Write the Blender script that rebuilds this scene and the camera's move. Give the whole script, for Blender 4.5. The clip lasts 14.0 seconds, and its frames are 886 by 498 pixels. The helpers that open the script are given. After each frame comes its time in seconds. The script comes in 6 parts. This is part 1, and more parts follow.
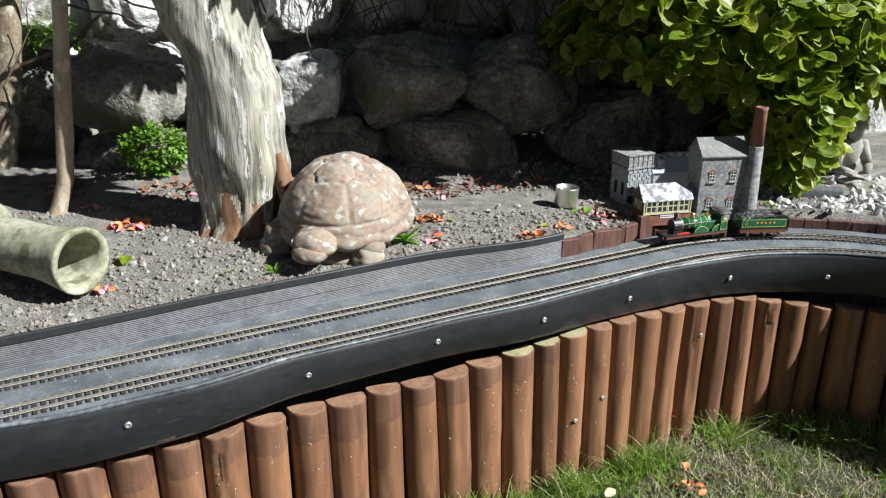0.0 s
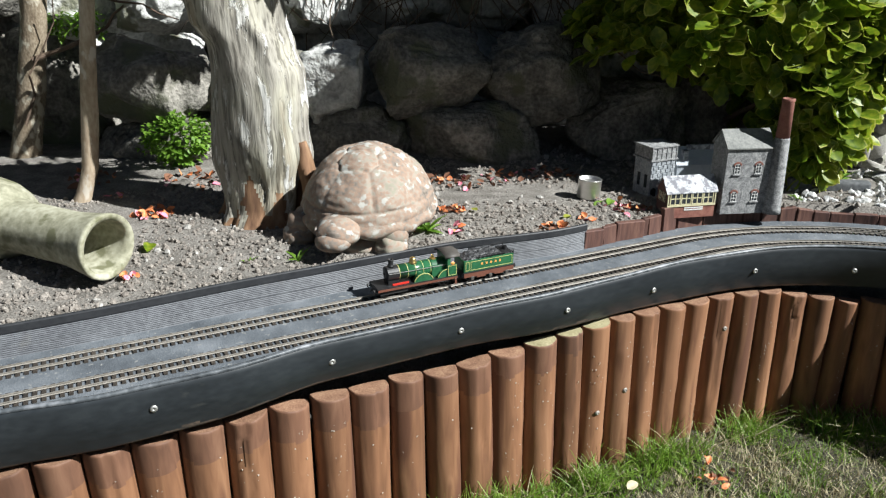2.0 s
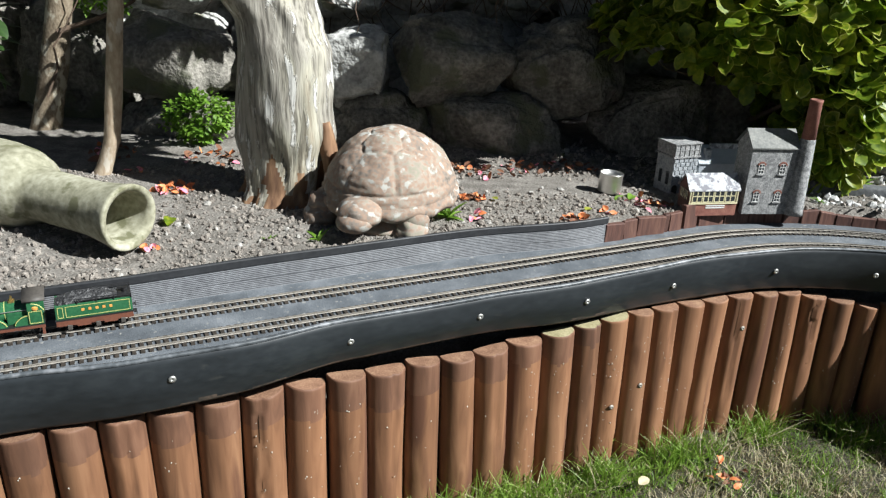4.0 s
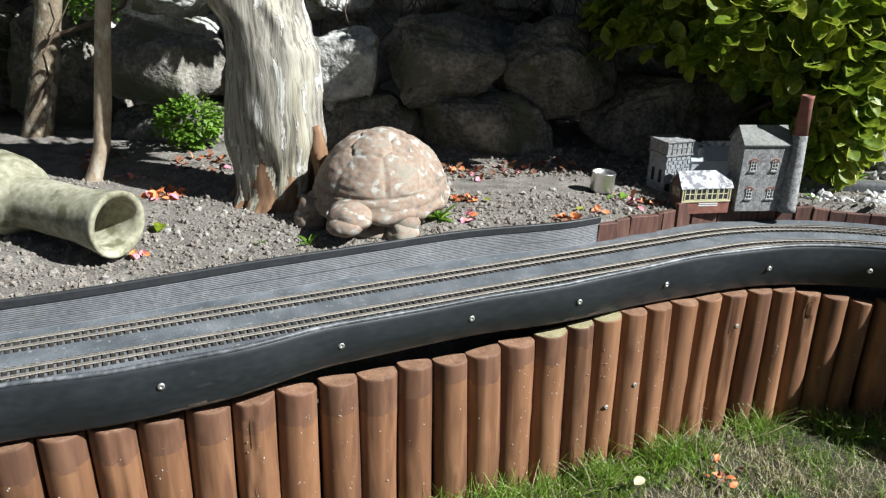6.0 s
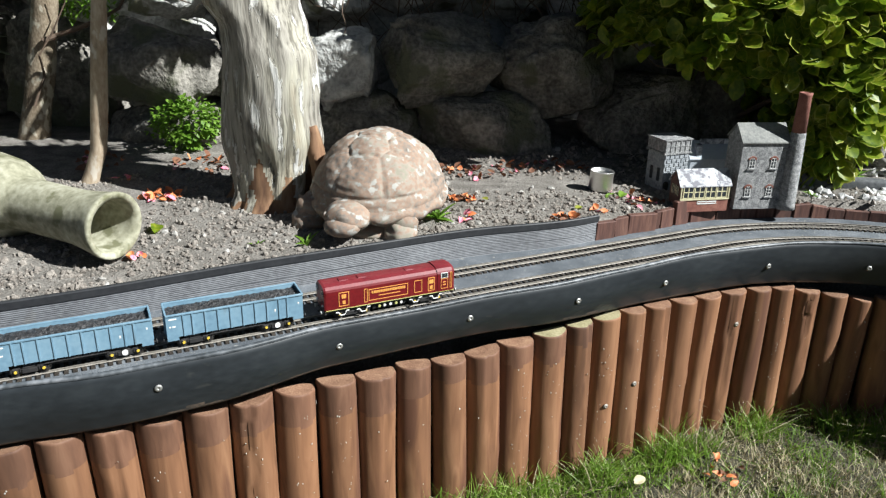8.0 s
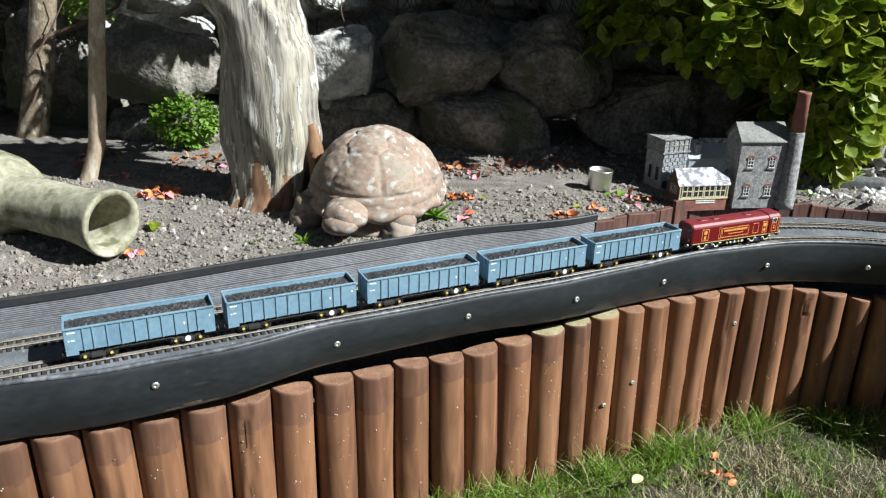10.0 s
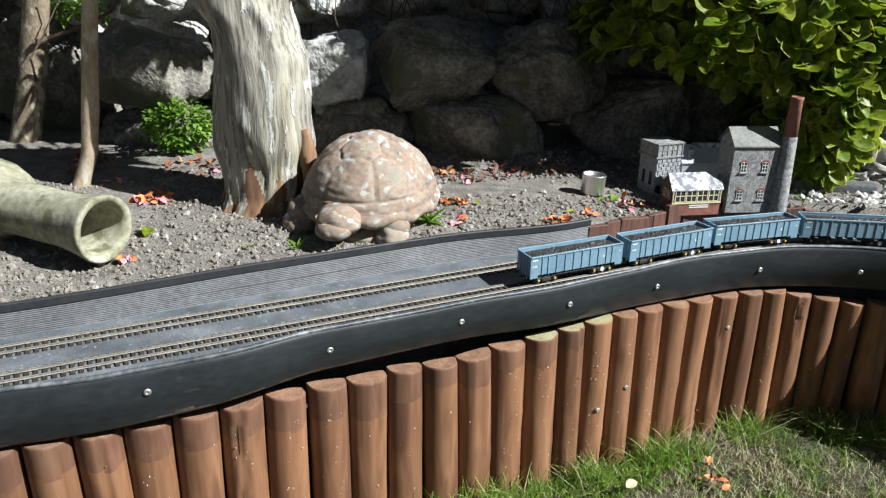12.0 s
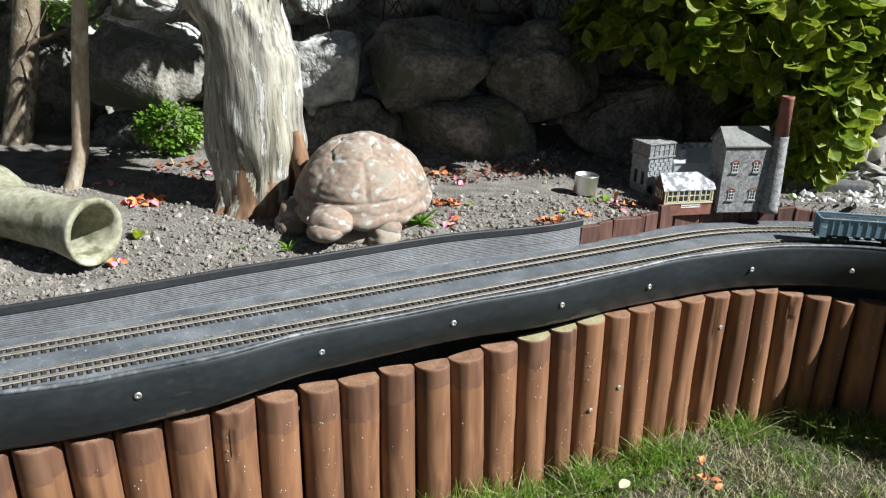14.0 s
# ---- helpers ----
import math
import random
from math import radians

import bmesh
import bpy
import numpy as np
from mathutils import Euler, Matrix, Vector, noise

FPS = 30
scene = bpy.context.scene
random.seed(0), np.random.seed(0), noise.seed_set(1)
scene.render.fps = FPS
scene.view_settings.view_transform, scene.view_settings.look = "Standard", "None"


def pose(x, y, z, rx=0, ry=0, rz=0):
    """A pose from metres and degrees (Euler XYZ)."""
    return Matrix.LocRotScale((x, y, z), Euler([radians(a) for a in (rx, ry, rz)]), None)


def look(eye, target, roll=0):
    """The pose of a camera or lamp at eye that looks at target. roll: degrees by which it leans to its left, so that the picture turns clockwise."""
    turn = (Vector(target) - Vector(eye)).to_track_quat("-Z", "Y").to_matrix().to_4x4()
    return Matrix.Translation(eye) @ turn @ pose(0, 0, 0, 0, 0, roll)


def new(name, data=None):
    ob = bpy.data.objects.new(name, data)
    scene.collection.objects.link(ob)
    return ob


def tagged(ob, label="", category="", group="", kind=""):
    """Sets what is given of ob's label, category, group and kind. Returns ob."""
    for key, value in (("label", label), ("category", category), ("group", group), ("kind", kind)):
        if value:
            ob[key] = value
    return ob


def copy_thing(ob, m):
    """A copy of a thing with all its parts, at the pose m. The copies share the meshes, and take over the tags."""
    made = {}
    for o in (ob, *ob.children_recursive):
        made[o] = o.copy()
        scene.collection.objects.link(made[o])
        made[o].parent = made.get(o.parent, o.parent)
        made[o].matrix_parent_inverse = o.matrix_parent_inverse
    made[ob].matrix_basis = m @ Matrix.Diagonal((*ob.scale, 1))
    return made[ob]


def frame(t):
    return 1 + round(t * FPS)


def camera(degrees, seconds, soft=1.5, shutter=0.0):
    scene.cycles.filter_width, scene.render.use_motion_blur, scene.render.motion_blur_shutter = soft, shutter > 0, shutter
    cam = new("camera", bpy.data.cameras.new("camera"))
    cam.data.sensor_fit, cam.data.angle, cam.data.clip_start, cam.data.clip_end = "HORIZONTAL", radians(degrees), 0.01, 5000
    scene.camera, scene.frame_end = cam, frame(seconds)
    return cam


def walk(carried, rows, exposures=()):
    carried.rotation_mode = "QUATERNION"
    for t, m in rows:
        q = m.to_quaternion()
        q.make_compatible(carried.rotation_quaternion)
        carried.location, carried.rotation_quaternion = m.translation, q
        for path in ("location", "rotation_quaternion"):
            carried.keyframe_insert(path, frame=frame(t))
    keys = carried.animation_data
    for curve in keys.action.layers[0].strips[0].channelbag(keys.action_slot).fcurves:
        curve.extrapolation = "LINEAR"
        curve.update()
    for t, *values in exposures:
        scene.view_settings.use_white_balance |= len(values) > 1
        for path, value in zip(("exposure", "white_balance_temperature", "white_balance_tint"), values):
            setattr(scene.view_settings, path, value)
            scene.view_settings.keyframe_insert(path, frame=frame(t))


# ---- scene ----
cam = camera(60.0, 14.0, soft=1.3)
CAMERA_ROWS = [
    (0.0, 0.0229, -0.0038, 0.4512, -21.30, -0.12, -2.03),
    (0.5, 0.0192, -0.0040, 0.4468, -21.17, -0.33, -1.42),
    (1.0, 0.0083, -0.0034, 0.4439, -21.48, -0.48, -0.86),
    (1.5, 0.0088, -0.0055, 0.4397, -21.55, -0.31, -0.95),
    (2.0, 0.0106, -0.0047, 0.4388, -21.47, -0.15, -0.86),
    (2.5, 0.0144, -0.0045, 0.4408, -21.34, -0.58, -0.85),
    (3.0, 0.0001, -0.0106, 0.4386, -19.91, -1.32, -0.08),
    (3.5, -0.0155, -0.0092, 0.4275, -20.31, -2.14, 0.46),
    (4.0, -0.0111, -0.0057, 0.4197, -21.63, -2.25, 0.37),
    (6.5, 0.0019, -0.0006, 0.4207, -21.53, -1.33, -0.01),
    (7.0, 0.0013, 0.0001, 0.4183, -21.45, -1.35, -0.09),
    (7.5, 0.0000, 0.0000, 0.4200, -21.50, -1.20, 0.00),
    (8.0, 0.0036, 0.0012, 0.4180, -21.52, -1.14, -0.09),
    (10.5, 0.0059, 0.0013, 0.4154, -21.51, -1.28, -0.09),
    (11.0, 0.0072, 0.0025, 0.4182, -21.44, -1.24, -0.17),
    (11.5, 0.0090, 0.0031, 0.4193, -21.35, -1.28, -0.33),
    (12.0, 0.0085, 0.0026, 0.4178, -21.26, -1.30, -0.42),
    (12.5, 0.0073, 0.0023, 0.4169, -21.29, -1.45, -0.53),
    (13.0, 0.0083, 0.0029, 0.4171, -21.34, -1.40, -0.68),
    (13.5, 0.0104, 0.0045, 0.4172, -21.30, -1.43, -0.79),
    (14.0, 0.0132, 0.0038, 0.4192, -21.25, -1.17, -0.84),
]
walk(cam, [(t, pose(x, y, z, 90 + p, r, w)) for t, x, y, z, p, r, w in CAMERA_ROWS], exposures=[(0.0, 1.0, 6150, 7), (14.0, 1.0, 6150, 7)])

# ---- sky and sun ----
SUN_ELEVATION = radians(41)
SHADOW_WAY = Vector((-0.94, 0.342))         # the way shadows fall on the ground
world = bpy.data.worlds.new("sky")
scene.world = world
world.use_nodes = True
wn = world.node_tree
sky = wn.nodes.new("ShaderNodeTexSky")
sky.sky_type, sky.sun_disc, sky.sun_elevation = "NISHITA", False, SUN_ELEVATION
sky.sun_rotation = math.atan2(-SHADOW_WAY.x, -SHADOW_WAY.y)
wn.links.new(sky.outputs[0], wn.nodes["Background"].inputs[0])
wn.nodes["Background"].inputs[1].default_value = 0.0125
sun = new("sun", bpy.data.lights.new("sun", "SUN"))
sun.data.energy, sun.data.angle, sun.data.color = 4.8, radians(0.5), (1.0, 0.975, 0.93)
_w = SHADOW_WAY.normalized() * math.cos(SUN_ELEVATION)
sun.matrix_world = look((0, 0, 5), (_w.x, _w.y, 5 - math.sin(SUN_ELEVATION)))


# ---- materials ----
def ramp(nt, fac, stops):
    r = nt.nodes.new("ShaderNodeValToRGB")
    e = r.color_ramp.elements
    while len(e) < len(stops):
        e.new(0.5)
    for k, (p, c) in zip(e, stops):
        k.position, k.color = p, (*c, 1)
    nt.links.new(fac, r.inputs[0])
    return r.outputs[0]


def surf(name, colours, scale=40.0, rough=0.6, metal=0.0, bump=0.2, fine=8.0, stretch=(1, 1, 1), stain=None, stain_scale=8.0,
         stain_at=0.56, vary=0.0, depth=0.002, distort=0.0, spec=0.5):
    """A surface from grain at two scales, with stains, relief and a shift of shade from piece to piece."""
    m = bpy.data.materials.new(name)
    m.use_nodes = True
    nt = m.node_tree
    b = nt.nodes["Principled BSDF"]
    tc = nt.nodes.new("ShaderNodeTexCoord")
    mp = nt.nodes.new("ShaderNodeMapping")
    mp.inputs["Scale"].default_value = stretch
    nt.links.new(tc.outputs["Object"], mp.inputs[0])
    info = nt.nodes.new("ShaderNodeObjectInfo")
    mul = nt.nodes.new("ShaderNodeVectorMath")
    mul.operation = "ADD"
    sc = nt.nodes.new("ShaderNodeMath")
    sc.operation = "MULTIPLY"
    sc.inputs[1].default_value = 7.0
    nt.links.new(info.outputs["Random"], sc.inputs[0])
    nt.links.new(mp.outputs[0], mul.inputs[0])
    nt.links.new(sc.outputs[0], mul.inputs[1])

    def nz(s, detail=4.0):
        n = nt.nodes.new("ShaderNodeTexNoise")
        n.inputs["Scale"].default_value, n.inputs["Detail"].default_value, n.inputs["Distortion"].default_value = s, detail, distort
        nt.links.new(mul.outputs[0], n.inputs[0])
        return n.outputs[0]

    big, small = nz(scale), nz(scale * fine, 6.0)
    mixf = nt.nodes.new("ShaderNodeMath")
    mixf.operation = "MULTIPLY_ADD"
    mixf.inputs[1].default_value, mixf.inputs[2].default_value = 0.5, 0.0
    nt.links.new(small, mixf.inputs[0])
    add = nt.nodes.new("ShaderNodeMath")
    add.operation = "MULTIPLY_ADD"
    add.inputs[1].default_value = 0.5
    nt.links.new(big, add.inputs[0])
    nt.links.new(mixf.outputs[0], add.inputs[2])
    n = len(colours)
    col = ramp(nt, add.outputs[0], [(0.34 + 0.32 * i / max(1, n - 1), c) for i, c in enumerate(colours)])
    if stain:
        s = ramp(nt, nz(stain_scale, 8.0), [(stain_at - 0.03, (0, 0, 0)), (stain_at + 0.03, (1, 1, 1))])
        mx = nt.nodes.new("ShaderNodeMixRGB")
        mx.inputs[2].default_value = (*stain, 1)
        nt.links.new(s, mx.inputs[0])
        nt.links.new(col, mx.inputs[1])
        col = mx.outputs[0]
    if vary:
        hsv = nt.nodes.new("ShaderNodeHueSaturation")
        mr = nt.nodes.new("ShaderNodeMapRange")
        mr.inputs[3].default_value, mr.inputs[4].default_value = 1 - vary, 1 + vary
        nt.links.new(info.outputs["Random"], mr.inputs[0])
        nt.links.new(mr.outputs[0], hsv.inputs["Value"])
        nt.links.new(col, hsv.inputs["Color"])
        col = hsv.outputs[0]
    nt.links.new(col, b.inputs["Base Color"])
    b.inputs["Roughness"].default_value, b.inputs["Metallic"].default_value = rough, metal
    b.inputs["Specular IOR Level"].default_value = spec
    if bump:
        bp = nt.nodes.new("ShaderNodeBump")
        bp.inputs["Strength"].default_value, bp.inputs["Distance"].default_value = bump, depth
        nt.links.new(add.outputs[0], bp.inputs["Height"])
        nt.links.new(bp.outputs[0], b.inputs["Normal"])
    return m


M = {}
M["soil"] = surf("soil", [(0.105, 0.096, 0.085), (0.19, 0.176, 0.158), (0.3, 0.28, 0.255)], 30, 0.95, bump=0.9, depth=0.006, fine=9, spec=0.1)
M["clod"] = surf("clod", [(0.14, 0.12, 0.105), (0.24, 0.215, 0.19), (0.35, 0.32, 0.285)], 60, 0.95, bump=0.6, depth=0.002, spec=0.1)
M["pebble"] = surf("pebble", [(0.22, 0.21, 0.19), (0.36, 0.345, 0.32), (0.5, 0.48, 0.45)], 60, 0.8, bump=0.4)
M["gravel"] = surf("gravel", [(0.3, 0.3, 0.3), (0.5, 0.5, 0.49), (0.72, 0.71, 0.68)], 40, 0.8, bump=0.4, vary=0.2)
M["lawn"] = surf("lawn", [(0.028, 0.026, 0.016), (0.06, 0.056, 0.034), (0.13, 0.118, 0.075)], 40, 0.9, bump=0.9, depth=0.01)
M["felt"] = surf("roofing_felt", [(0.055, 0.063, 0.074), (0.105, 0.118, 0.133), (0.2, 0.215, 0.235)], 25, 0.85, bump=0.7, depth=0.001, fine=30, stain=(0.26, 0.26, 0.25), stain_at=0.66, stain_scale=170)
M["plastic"] = surf("black_plastic", [(0.014, 0.017, 0.02), (0.02, 0.024, 0.028), (0.028, 0.033, 0.037)], 9, 0.4, bump=0.0, stretch=(1, 1, 2), stain=(0.05, 0.052, 0.05), stain_at=0.7, stain_scale=16)
M["dust"] = surf("dusty_plastic", [(0.035, 0.03, 0.025), (0.085, 0.065, 0.05), (0.14, 0.1, 0.075)], 30, 0.85, bump=0.2)
# the pale greys hold the lip's highlight as well as its scuffing
M["worn_bright_lip"] = surf("worn_highlit_plastic", [(0.035, 0.04, 0.045), (0.09, 0.1, 0.11), (0.24, 0.25, 0.27)], 14, 0.42, bump=0.1)
M["strip"] = surf("grey_plastic", [(0.08, 0.083, 0.092), (0.118, 0.123, 0.134), (0.165, 0.172, 0.185)], 20, 0.55, bump=0.1, stain=(0.16, 0.15, 0.13), stain_at=0.66)
M["rim"] = surf("dark_rim", [(0.02, 0.021, 0.024), (0.04, 0.042, 0.046)], 20, 0.4, bump=0.1)
M["log"] = surf("stained_log", [(0.11, 0.05, 0.024), (0.2, 0.095, 0.046), (0.27, 0.14, 0.072)], 16, 0.7, bump=0.5, stretch=(1, 1, 0.12), fine=5, vary=0.16, depth=0.0015, stain=(0.12, 0.052, 0.028), stain_at=0.6, stain_scale=12, distort=0.8)
# darker log tone for the upper part of some logs
M["log_dark_top"] = surf("darker_log_top", [(0.085, 0.04, 0.023), (0.145, 0.07, 0.04), (0.2, 0.105, 0.062)], 16, 0.7, bump=0.5, stretch=(1, 1, 0.2), fine=5, vary=0.16, depth=0.0015, distort=0.8)
M["log_end"] = surf("cut_end", [(0.14, 0.07, 0.04), (0.22, 0.12, 0.072), (0.32, 0.2, 0.12)], 60, 0.85, bump=0.5, vary=0.15)
M["log_pale_end"] = surf("pale_mossy_cut_end", [(0.22, 0.19, 0.1), (0.32, 0.285, 0.16), (0.46, 0.41, 0.25)], 60, 0.85, bump=0.5)
M["speck"] = surf("pale_speck", [(0.45, 0.42, 0.36), (0.6, 0.57, 0.5)], 200, 0.9, bump=0.0)
M["stake"] = surf("brown_stake", [(0.05, 0.024, 0.019), (0.095, 0.043, 0.032), (0.15, 0.075, 0.052)], 26, 0.75, bump=0.6, stretch=(1, 1, 0.15), vary=0.25)
M["rail"] = surf("nickel_rail", [(0.18, 0.165, 0.14), (0.25, 0.23, 0.2), (0.33, 0.305, 0.27)], 60, 0.6, metal=0.15, bump=0.1)
M["sleeper"] = surf("sleeper", [(0.018, 0.014, 0.011), (0.034, 0.027, 0.021), (0.06, 0.048, 0.038)], 150, 0.8, bump=0.3, vary=0.3)
M["steel"] = surf("screw_steel", [(0.35, 0.35, 0.33), (0.55, 0.55, 0.53)], 200, 0.5, metal=0.8, bump=0.1)


# ---- mesh tools ----
def obj(name, bm, mat, smooth=False):
    me = bpy.data.meshes.new(name)
    if smooth:
        for f in bm.faces:
            f.smooth = True
    bm.to_mesh(me)
    bm.free()
    for m in (mat if isinstance(mat, (list, tuple)) else [mat]):
        me.materials.append(m)
    return new(name, me)


def part(name, bm, mat, parent, label="", smooth=False):
    ob = obj(name, bm, mat, smooth)
    ob.parent = parent
    return tagged(ob, label)


def box(bm, x0, x1, y0, y1, z0, z1, bevel=0.0, m=None, seg=2):
    g = bmesh.new()
    bmesh.ops.create_cube(g, size=1.0)
    for v in g.verts:
        v.co = Vector((x0 + (v.co.x + 0.5) * (x1 - x0), y0 + (v.co.y + 0.5) * (y1 - y0), z0 + (v.co.z + 0.5) * (z1 - z0)))
    if bevel:
        bmesh.ops.bevel(g, geom=list(g.edges), offset=bevel, segments=seg, affect="EDGES", profile=0.6)
    join(bm, g, m)
    return bm


def join(bm, g, m=None):
    if m is not None:
        g.transform(m)
    t = bpy.data.meshes.new("t")
    g.to_mesh(t)
    g.free()
    bm.from_mesh(t)
    bpy.data.meshes.remove(t)
    return bm


def tube(bm, p, q, r0, r1=None, n=12, caps=True):
    """A tapered rod from p to q."""
    p, q = Vector(p), Vector(q)
    g = bmesh.new()
    bmesh.ops.create_cone(g, cap_ends=caps, segments=n, radius1=r0, radius2=r0 if r1 is None else r1, depth=(q - p).length)
    m = (q - p).to_track_quat("Z", "Y").to_matrix().to_4x4()
    m.translation = (p + q) / 2
    return join(bm, g, m)


def ball(bm, c, r, sub=2, squash=(1, 1, 1), rough=0.0, seed=0.0, freq=1.5, turn=None):
    """A rounded lump, uneven by rough."""
    g = bmesh.new()
    bmesh.ops.create_icosphere(g, subdivisions=sub, radius=1.0)
    for v in g.verts:
        k = 1 + rough * noise.noise(v.co * freq + Vector((seed, seed * 1.7, -seed)))
        v.co = Vector((v.co.x * squash[0], v.co.y * squash[1], v.co.z * squash[2])) * (k * r)
    m = Matrix.Translation(c)
    if turn is not None:
        m = m @ turn
    return join(bm, g, m)


def lathe(bm, profile, n=24, m=None, ripple=None):
    """A turned body round z from (radius, height) pairs."""
    g = bmesh.new()
    rings = []
    for r, z in profile:
        rings.append([g.verts.new((r * math.cos(2 * math.pi * i / n) * (ripple(i, z) if ripple else 1),
                                   r * math.sin(2 * math.pi * i / n) * (ripple(i, z) if ripple else 1), z)) for i in range(n)])
    for a, b in zip(rings, rings[1:]):
        for i in range(n):
            g.faces.new((a[i], a[(i + 1) % n], b[(i + 1) % n], b[i]))
    g.faces.new(rings[-1])
    g.faces.new(list(reversed(rings[0])))
    return join(bm, g, m)


def sweep(bm, stations, profile, closed=True):
    """Carries a profile of (offset, height) pairs along stations: functions of an index give the place."""
    rows = [[bm.verts.new(st(o, z)) for o, z in profile] for st in stations]
    k = len(profile)
    for a, b in zip(rows, rows[1:]):
        for i in range(k if closed else k - 1):
            bm.faces.new((a[i], b[i], b[(i + 1) % k], a[(i + 1) % k]))
    if closed:
        bm.faces.new(rows[0])
        bm.faces.new(list(reversed(rows[-1])))
    bmesh.ops.recalc_face_normals(bm, faces=list(bm.faces))
    return bm


# ---- the line: a straight of 25 degrees, then a bend to the right ----
HEADING = radians(25)
ALONG = Vector((math.cos(HEADING), math.sin(HEADING), 0))
ACROSS = Vector((-math.sin(HEADING), math.cos(HEADING), 0))
CENTRE, RADIUS, SPACING = Vector((0.625, 0.70, 0)), 0.438, 0.067
TANGENT = CENTRE + ACROSS * RADIUS
BEND = radians(63)


def line(s, off=0.0, z=0.0):
    """The place s metres along the front track from where the bend begins, off metres outward of it."""
    if s <= 0:
        return TANGENT + ALONG * s + ACROSS * off + Vector((0, 0, z))
    a = min(s / RADIUS, BEND)
    out = Vector((math.cos(HEADING + math.pi / 2 - a), math.sin(HEADING + math.pi / 2 - a), 0))
    way = Vector((out.y, -out.x, 0))
    return CENTRE + out * (RADIUS + off) + way * max(0, s - BEND * RADIUS) + Vector((0, 0, z))


def heading(s):
    return math.degrees(HEADING) - (math.degrees(min(s / RADIUS, BEND)) if s > 0 else 0)


def spline(keys, x):
    """A smooth curve through a few (x, value) keys."""
    if x <= keys[0][0]:
        return keys[0][1]
    for (a, p), (b, q) in zip(keys, keys[1:]):
        if x <= b:
            k = (x - a) / (b - a)
            k = k * k * (3 - 2 * k)
            return p + (q - p) * k
    return keys[-1][1]


def steps(a, b, d):
    n = max(1, round((b - a) / d))
    return [a + (b - a) * i / n for i in range(n + 1)]


# ---- setting ----
LIP = [(-4.2, -0.036), (-0.99, -0.034), (-0.87, -0.047), (-0.76, -0.047), (-0.62, -0.034), (-0.49, -0.029), (-0.31, -0.034), (-0.11, -0.025), (0.07, -0.029), (0.38, -0.029), (0.6, -0.036), (2.4, -0.036)]
WALK_S = steps(-4.2, -1.2, 0.1) + steps(-1.18, 1.0, 0.02) + steps(1.06, 2.4, 0.08)


def make_ground():
    """Lawn: one sheet out to the horizon, finer near the log wall."""
    xs = [-900, -200, -40, -8, -3] + steps(-1.5, 2.5, 0.05) + [4, 9, 40, 200, 900]
    ys = [-900, -200, -40, -8, -2] + steps(-0.5, 1.6, 0.05) + [4, 9, 40, 200, 900]
    bm = bmesh.new()
    g = [[bm.verts.new((x, y, -0.322 + 0.012 * noise.noise((x * 7, y * 7, 0)) * (abs(x) < 3 and abs(y) < 3))) for x in xs] for y in ys]
    for a, b in zip(g, g[1:]):
        for i in range(len(xs) - 1):
            bm.faces.new((a[i], a[i + 1], b[i + 1], b[i]))
    tagged(obj("ground", bm, M["lawn"], True), "patchy green lawn and bare earth below the log edging", "lawn", kind="structure")


def soil_height(p, v):
    h = 0.03 + 0.006 * noise.noise(p * 6) + 0.0035 * noise.noise(p * 22) + 0.02 * max(0, min(1, (v - 0.25) / 0.3))
    k = max(0, min(1, (p.x - 0.2) / 0.2))
    return h - k * 0.008


def soil_at(x, y):
    p = Vector((x, y, 0))
    d = p - TANGENT
    v = d.dot(ACROSS) if d.dot(ALONG) < 0 else (p - CENTRE).length - RADIUS
    return soil_height(p, v - 0.11)


def make_soil():
    bm = bmesh.new()
    vs = [0, 0.004] + steps(0.012, 0.6, 0.012) + steps(0.65, 3.0, 0.15)
    ss = steps(-4.2, -1.3, 0.1) + steps(-1.28, 1.0, 0.015) + steps(1.06, 2.4, 0.08)
    rows = []
    for s in ss:
        edge = fence_off(s) + 0.004
        row = []
        for v in vs:
            p = line(s, edge + v)
            p.z = soil_height(p, v)
            row.append(bm.verts.new(p))
        p = line(s, edge)
        p.z = -0.3
        row.insert(0, bm.verts.new(p))
        rows.append(row)
    for a, b in zip(rows, rows[1:]):
        for i in range(len(a) - 1):
            bm.faces.new((a[i], b[i], b[i + 1], a[i + 1]))
    bmesh.ops.recalc_face_normals(bm, faces=list(bm.faces))
    tagged(obj("soil_bed", bm, M["soil"], True), "dry grey-brown crumbly soil of the raised garden bed", "soil", kind="structure")


FENCE = [(-4.2, 0.103), (-0.9, 0.104), (-0.65, 0.11), (-0.4, 0.117), (-0.2, 0.1), (-0.1, 0.106), (0.1, 0.117), (2.4, 0.117)]


def fence_off(s):
    return spline(FENCE, s)


def make_roadbed():
    bm = bmesh.new()
    st = [lambda o, z, s=s: line(s, spline(LIP, s) + 0.003 if o < 0 else fence_off(s) - 0.001, z) for s in WALK_S]
    sweep(bm, st, [(-1, -0.0045), (1, -0.0045), (1, -0.02), (-1, -0.02)])
    tagged(obj("roadbed", bm, M["felt"]), "flat trackbed covered in dark grey mineral roofing felt", "trackbed", kind="structure")
    bm = bmesh.new()
    st = [lambda o, z, s=s: line(s, o, z) for s in WALK_S]
    sweep(bm, st, [(0.055, -0.021), (0.095, -0.021), (0.095, -0.31), (0.055, -0.31)])
    tagged(obj("bank", bm, M["soil"]), "packed earth behind the log edging", "earth bank", kind="structure")


